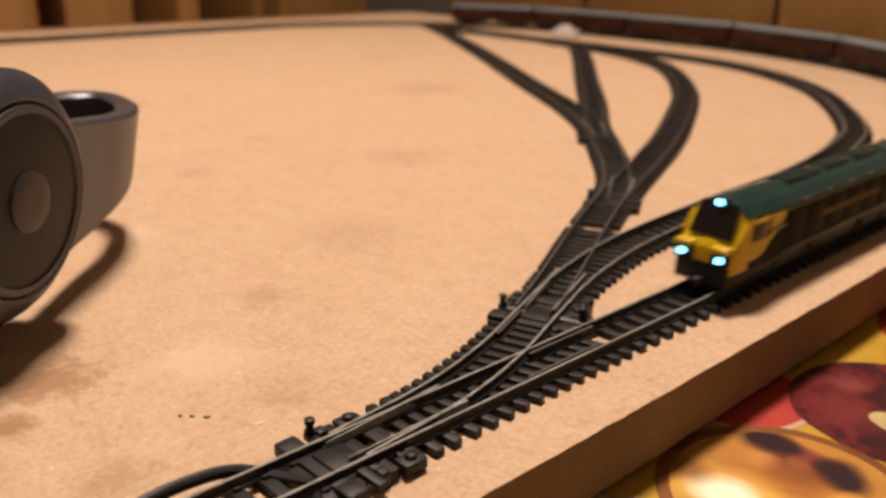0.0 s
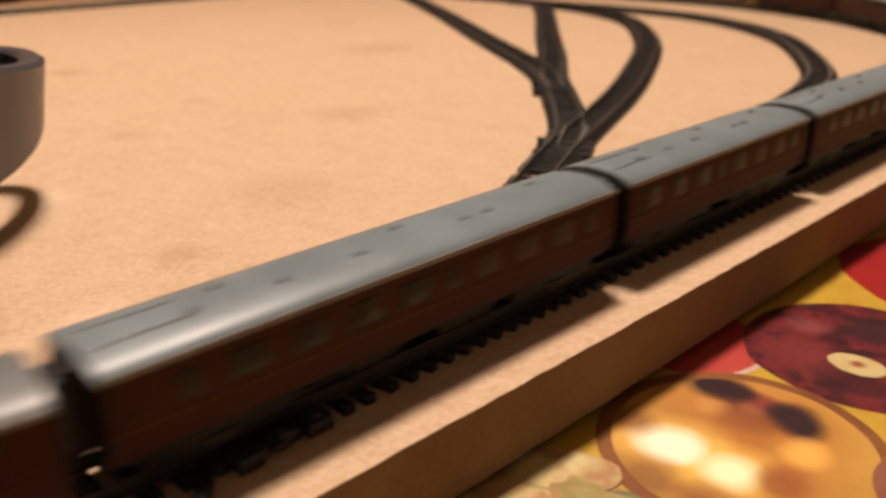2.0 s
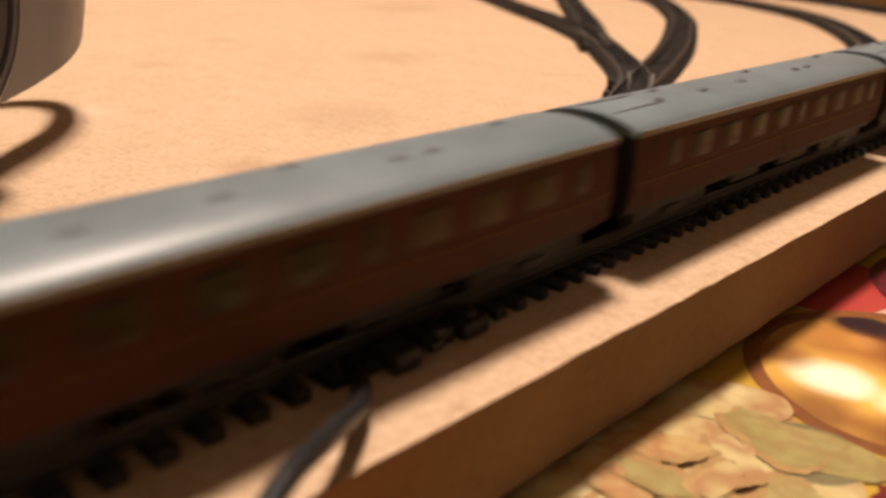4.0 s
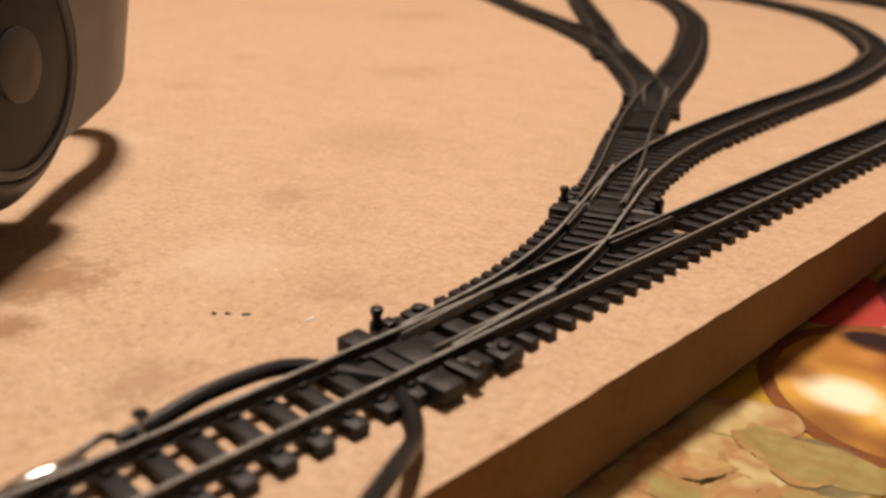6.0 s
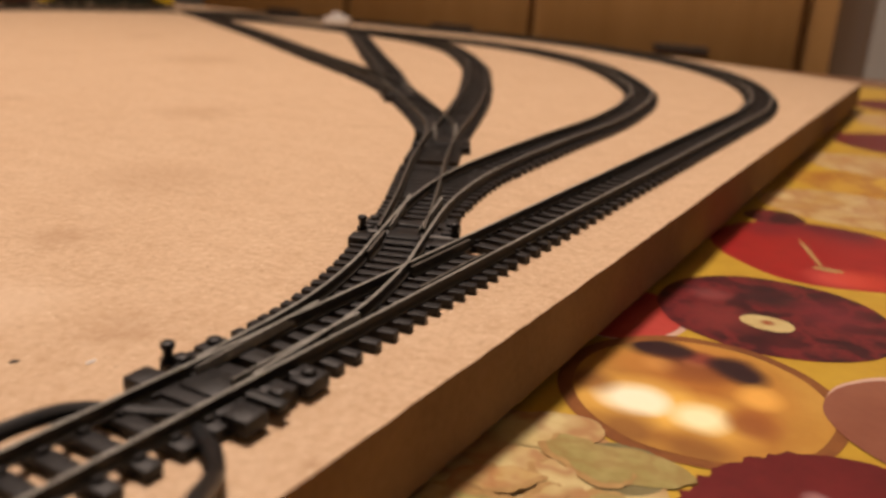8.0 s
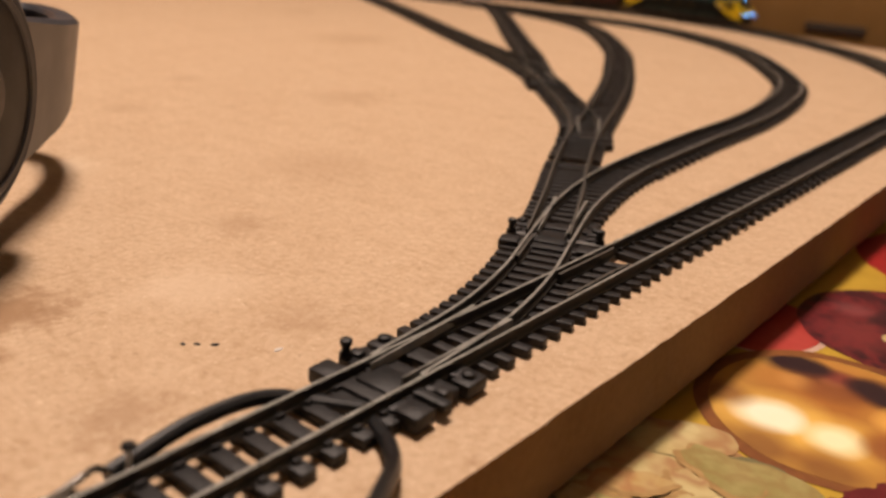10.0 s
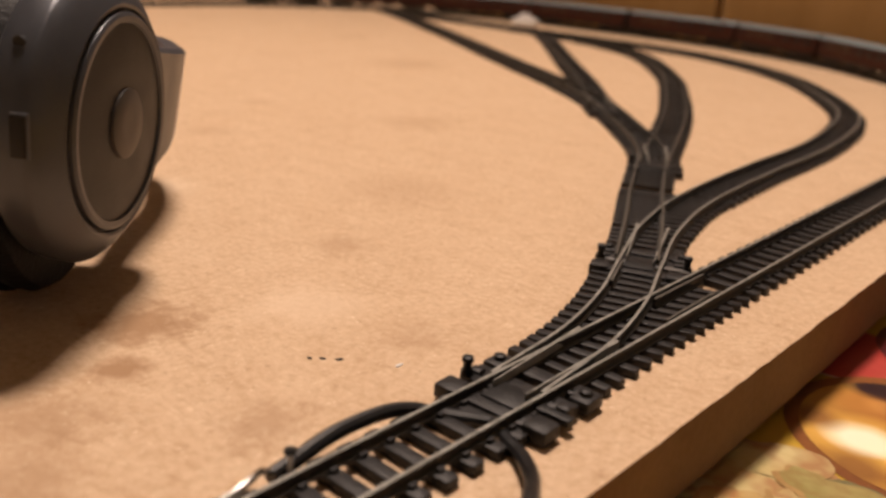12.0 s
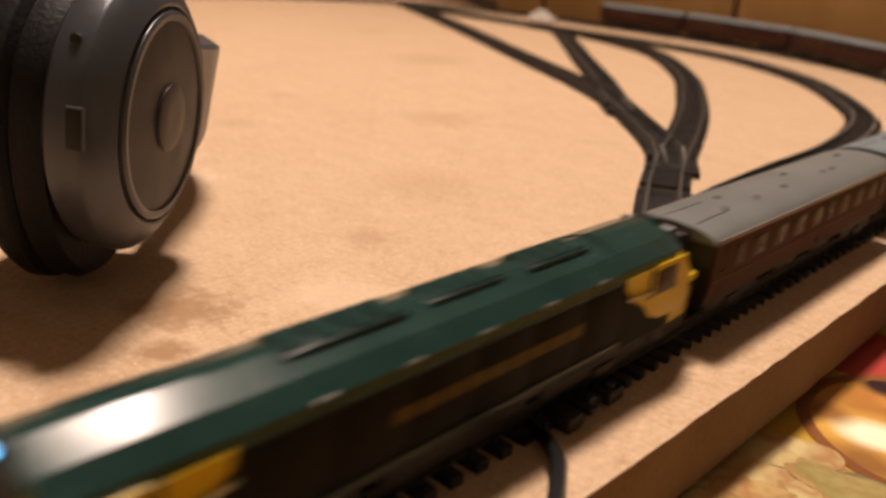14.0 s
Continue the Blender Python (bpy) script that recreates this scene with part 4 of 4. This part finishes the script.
        part("door_edge", boxes(((x0, w - 0.0003, 0.0160), (x1, w + 0.0003 * s + 0.0001, 0.0216)), bevel=0.0002), GLASS, cab, "dark door edge between the yellow panels")
        part("window_rim", tube([(d * (e - 0.0160), w + s * 0.0004, 0.0219), (d * (e - 0.0065), w + s * 0.0004, 0.0219)], 0.0003, 6, 3), YELLOW, cab)
        part("handrail", tube([(d * (e - 0.0180), w + s * 0.0006, 0.0174), (d * (e - 0.0255), w + s * 0.0006, 0.0180)], 0.00034, 6, 3), STEEL, cab, "bright metal handrail")
    x0, x1 = sorted((d * (e - 0.0074), d * (e - 0.0056)))
    top = part("lamp_housing", boxes(((x0, -0.0024, 0.0246), (x1, 0.0024, 0.0271)), bevel=0.0004), BLACK, cab)
    x0, x1 = sorted((d * (e - 0.0058), d * (e - 0.0050)))
    part("headlight", boxes(((x0, -0.0011, 0.0252), (x1, 0.0011, 0.0265)), bevel=0.0005), LAMPGLOW if lit else GLASS, top, "lit blue-white headlight" if lit else "unlit lamp")
    x0, x1 = sorted((d * (e - 0.012), d * (e + 0.0005)))
    part("skirt", boxes(((x0, -0.0076, 0.0052), (x1, 0.0076, 0.0112)), bevel=0.0008), BLACK, cab, "black buffer beam and skirt")
    x0, x1 = sorted((d * (e - 0.001), d * (e + 0.0035)))
    part("coupling", boxes(((x0, -0.0016, 0.0056), (x1, 0.0016, 0.0074)), bevel=0.0003), BLACK, cab)


def build_loco():
    loco = thing("model_locomotive", "green and yellow model diesel locomotive with lit headlights, pulling carriages", "locomotive")
    e = LOCO_LEN / 2
    low = [(-LOCO_HALF, 0.0088), (-LOCO_HALF, 0.0214), (LOCO_HALF, 0.0214), (LOCO_HALF, 0.0088)]
    part("body_side", extrude_profile(low, -e + 0.0085, e - 0.0085), SIDEBLACK, loco, "dark lower body side")
    up = [(y * LOCO_HALF, z) for y, z in ((-1, 0.0214), (-0.96, 0.0228), (-0.66, 0.0250), (-0.14, 0.0266), (0, 0.0267), (0.14, 0.0266), (0.66, 0.0250), (0.96, 0.0228), (1, 0.0214))]
    roof = part("body_top", extrude_profile(up, -e + 0.0085, e - 0.0085), GREEN, loco, "glossy dark green upper body", smooth=14)
    for x0, x1, w, z in ((0.008, 0.027, 0.0031, 0.0269), (-0.012, 0.003, 0.0028, 0.0269), (-0.033, -0.018, 0.0031, 0.0269)):
        part("roof_panel", boxes(((x0, -w, z - 0.0010), (x1, w, z - 0.0002)), bevel=0.0002), DARKGREEN, roof, "dark roof grille")
        for k in range(4):
            x = x0 + 0.002 + k * (x1 - x0 - 0.004) / 3
            part("roof_slat", boxes(((x - 0.0012, -w + 0.0006, z - 0.0004), (x + 0.0012, w - 0.0006, z + 0.0001))), GREEN, roof)
    for s in (-1, 1):
        for k in range(5):
            x = -0.032 + k * 0.014
            part("grab_rail", tube([(x, s * (LOCO_HALF * 0.985), 0.0229), (x + 0.003, s * (LOCO_HALF * 0.985), 0.0229)], 0.00022, 6, 3), GUTTER, roof)
        w = s * LOCO_HALF
        part("side_stripe", boxes(((-0.043, w - 0.0002, 0.0211), (0.040, w + 0.00018, 0.0214))), DARKGREEN, loco)
        part("sole_bar", boxes(((-e + 0.026, w - 0.0004, 0.0091), (e - 0.026, w + 0.0004, 0.0106)), bevel=0.0002), DARKGREEN, loco, "green band along the lower body edge")
        bars = bmesh.new()
        for k in range(9):
            x = -0.026 + k * 0.0046
            box_into(bars, (x, w - 0.00015, 0.0152), (x + 0.0040, w + 0.00016, 0.0172))
        part("side_lettering", bars, DULLGOLD, loco, "dull yellow unreadable lettering bars")
        for k in range(6):
            x = -0.037 + k * 0.0125
            part("door_panel", boxes(((x, w - 0.0002, 0.0096), (x + 0.0105, w + 0.00012, 0.0206)), bevel=0.0001), SIDEBLACK, loco)
    part("fuel_tank", boxes(((-0.015, -0.0074, 0.0050), (0.015, 0.0074, 0.0090)), bevel=0.0008), BLACK, loco)
    part("sill", boxes(((-e + 0.004, -0.0079, 0.0080), (e - 0.004, 0.0079, 0.0090)), bevel=0.0002), BLACK, loco)
    build_cab(loco, 1, True)
    build_cab(loco, -1, False)
    for d in (-1, 1):
        bogie(loco, d * 0.036, 3, 0.026)
    return loco


LOCO = build_loco()
COACHES = [build_coach(ROOFDULL, "maroon model carriage with dull grey roof behind the locomotive"), build_coach(ROOFGREY, "maroon model carriage with grey rounded roof")]
COACHES.append(build_coach(ROOFGREY, "shorter maroon model carriage with grey rounded roof", SHORT_LEN))
while len(COACHES) < NCOACH:
    COACHES.append(copy_thing(COACHES[1], Matrix.Identity(4)))
COACHES.append(copy_thing(COACHES[2], Matrix.Identity(4)))

# ---------------------------------------------------------------- room


def build_room():
    def slab(name, lo, hi, mat, label, category="wall"):
        return tagged(part(name, boxes((lo, hi)), mat, smooth=0), label, category, kind="structure")

    slab("floor", (-2.6, -2.4, -0.80), (2.4, 1.9, -0.76), CARPET, "brown carpeted floor", "floor")
    slab("ceiling", (-2.6, -2.4, 1.66), (2.4, 1.9, 1.72), PLASTER, "plain plastered ceiling", "ceiling")
    slab("wall_north", (-2.6, 1.9, -0.80), (2.4, 2.0, 1.72), PLASTER, "pale grey plastered wall")
    slab("wall_south", (-2.6, -2.5, -0.80), (2.4, -2.4, 1.72), PLASTER, "pale grey plastered wall")
    slab("wall_west", (-2.7, -2.5, -0.80), (-2.6, 2.0, 1.72), PLASTER, "pale grey plastered wall")
    slab("wall_east", (2.4, -2.5, -0.80), (2.5, 2.0, 1.72), PLASTER, "pale grey plastered wall")

    side = thing("sideboard", "honey-coloured wooden sideboard with drawers behind the table", "sideboard")
    part("carcass", boxes(((-1.02, 1.02, -0.74), (-0.050, 1.45, 0.20)), bevel=0.003), OAK, side)
    part("top", boxes(((-1.03, 0.99, 0.2005), (-0.037, 1.46, 0.225)), bevel=0.004), OAK, side)
    for x0, x1 in ((-1.00, -0.715), (-0.700, -0.415), (-0.40, -0.085)):
        for z0, z1 in ((-0.72, -0.50), (-0.49, -0.28), (-0.27, -0.055), (-0.045, 0.18)):
            drawer = part("drawer_front", boxes(((x0, 1.0, z0), (x1, 1.02, z1)), bevel=0.003), OAK, side)
            xm, zm = (x0 + x1) / 2 + 0.03, z0 + 0.027
            # A proud dark block paints the slot's recess shade.
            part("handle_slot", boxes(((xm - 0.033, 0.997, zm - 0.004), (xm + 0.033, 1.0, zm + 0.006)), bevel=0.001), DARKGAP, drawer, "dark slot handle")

    case = thing("shelf_unit", "varnished pine shelf unit with dark open bays", "shelves")
    # The bays' shade is in this panel's dark colour.
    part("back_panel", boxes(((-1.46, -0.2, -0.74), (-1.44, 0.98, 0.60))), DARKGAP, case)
    for y0, y1 in ((-0.20, 0.393), (0.432, 0.532), (0.606, 0.642), (0.745, 0.760), (0.795, 0.98)):
        part("upright", boxes(((-1.439, y0, -0.74), (-1.20, y1, 0.60)), bevel=0.003), PINE if y0 < 0.7 else OAK, case)
    for z in (-0.745, -0.30, 0.60):
        part("shelf", boxes(((-1.44, -0.2, z), (-1.19, 0.98, z + 0.02)), bevel=0.002), PINE, case)

    lamp = thing("pendant_lamp", "warm glowing pendant lamp hanging from the ceiling", "lamp")
    part("cord", lathe([(0.12, 0.004), (1.66 - LAMP[2], 0.004)], 10, "z"), BLACK, lamp)
    part("shade", lathe([(0.03, 0.14), (0.10, 0.11), (0.12, 0.03), (0.125, 0.01)], 36, "z"), BULBGLOW, lamp, "glowing fabric shade")
    lamp.location = LAMP


build_room()

# ---------------------------------------------------------------- the train's run
# Seconds, and where the train's nose is along the near straight (metres north of the origin; it goes south).
NOSE = [(0.0, 0.158), (0.5, 0.066), (1.0, -0.034), (1.5, -0.132), (2.0, -0.227), (2.5, -0.3155), (3.0, -0.409), (3.5, -0.507), (4.0, -0.598),
        (11.0, 0.503 - LAP), (11.5, 0.424 - LAP), (12.0, 0.340 - LAP), (12.5, 0.248 - LAP), (13.0, 0.153 - LAP), (13.5, 0.054 - LAP), (14.0, -0.048 - LAP)]


def nose(t):
    """The nose's place at a time, smooth through the rows above."""
    ts, fs = [r[0] for r in NOSE], [r[1] for r in NOSE]
    slope = [(fs[min(k + 1, len(ts) - 1)] - fs[max(k - 1, 0)]) / (ts[min(k + 1, len(ts) - 1)] - ts[max(k - 1, 0)]) for k in range(len(ts))]
    k = max(j for j in range(len(ts) - 1) if ts[j] <= t + 1e-9)
    h = ts[k + 1] - ts[k]
    u = (t - ts[k]) / h
    return ((2 * u ** 3 - 3 * u ** 2 + 1) * fs[k] + (u ** 3 - 2 * u ** 2 + u) * h * slope[k] + (3 * u ** 2 - 2 * u ** 3) * fs[k + 1] + (u ** 3 - u ** 2) * h * slope[k + 1])


def vehicle_pose(t, back, half_base):
    """A vehicle whose middle is back metres behind the nose, on its two bogies."""
    s = (TOP - R_FAR) - nose(t) - back
    a, b = on_oval(s + half_base), on_oval(s - half_base)
    d, m = a - b, (a + b) / 2
    return pose(m.x, m.y, 0.0001, 0, 0, math.degrees(math.atan2(d.y, d.x)))


def motions():
    times = [k * 0.25 for k in range(57)]
    walk(LOCO, [(t, vehicle_pose(t, LOCO_LEN / 2, 0.036)) for t in times])
    end = LOCO_LEN + 0.005
    for k, coach in enumerate(COACHES):
        size = SHORT_LEN if k in (2, 7) else COACH_LEN
        back = end + size / 2
        walk(coach, [(t, vehicle_pose(t, back, size / 2 - 0.0165)) for t in times])
        end += size + COACH_PITCH - COACH_LEN


motions()
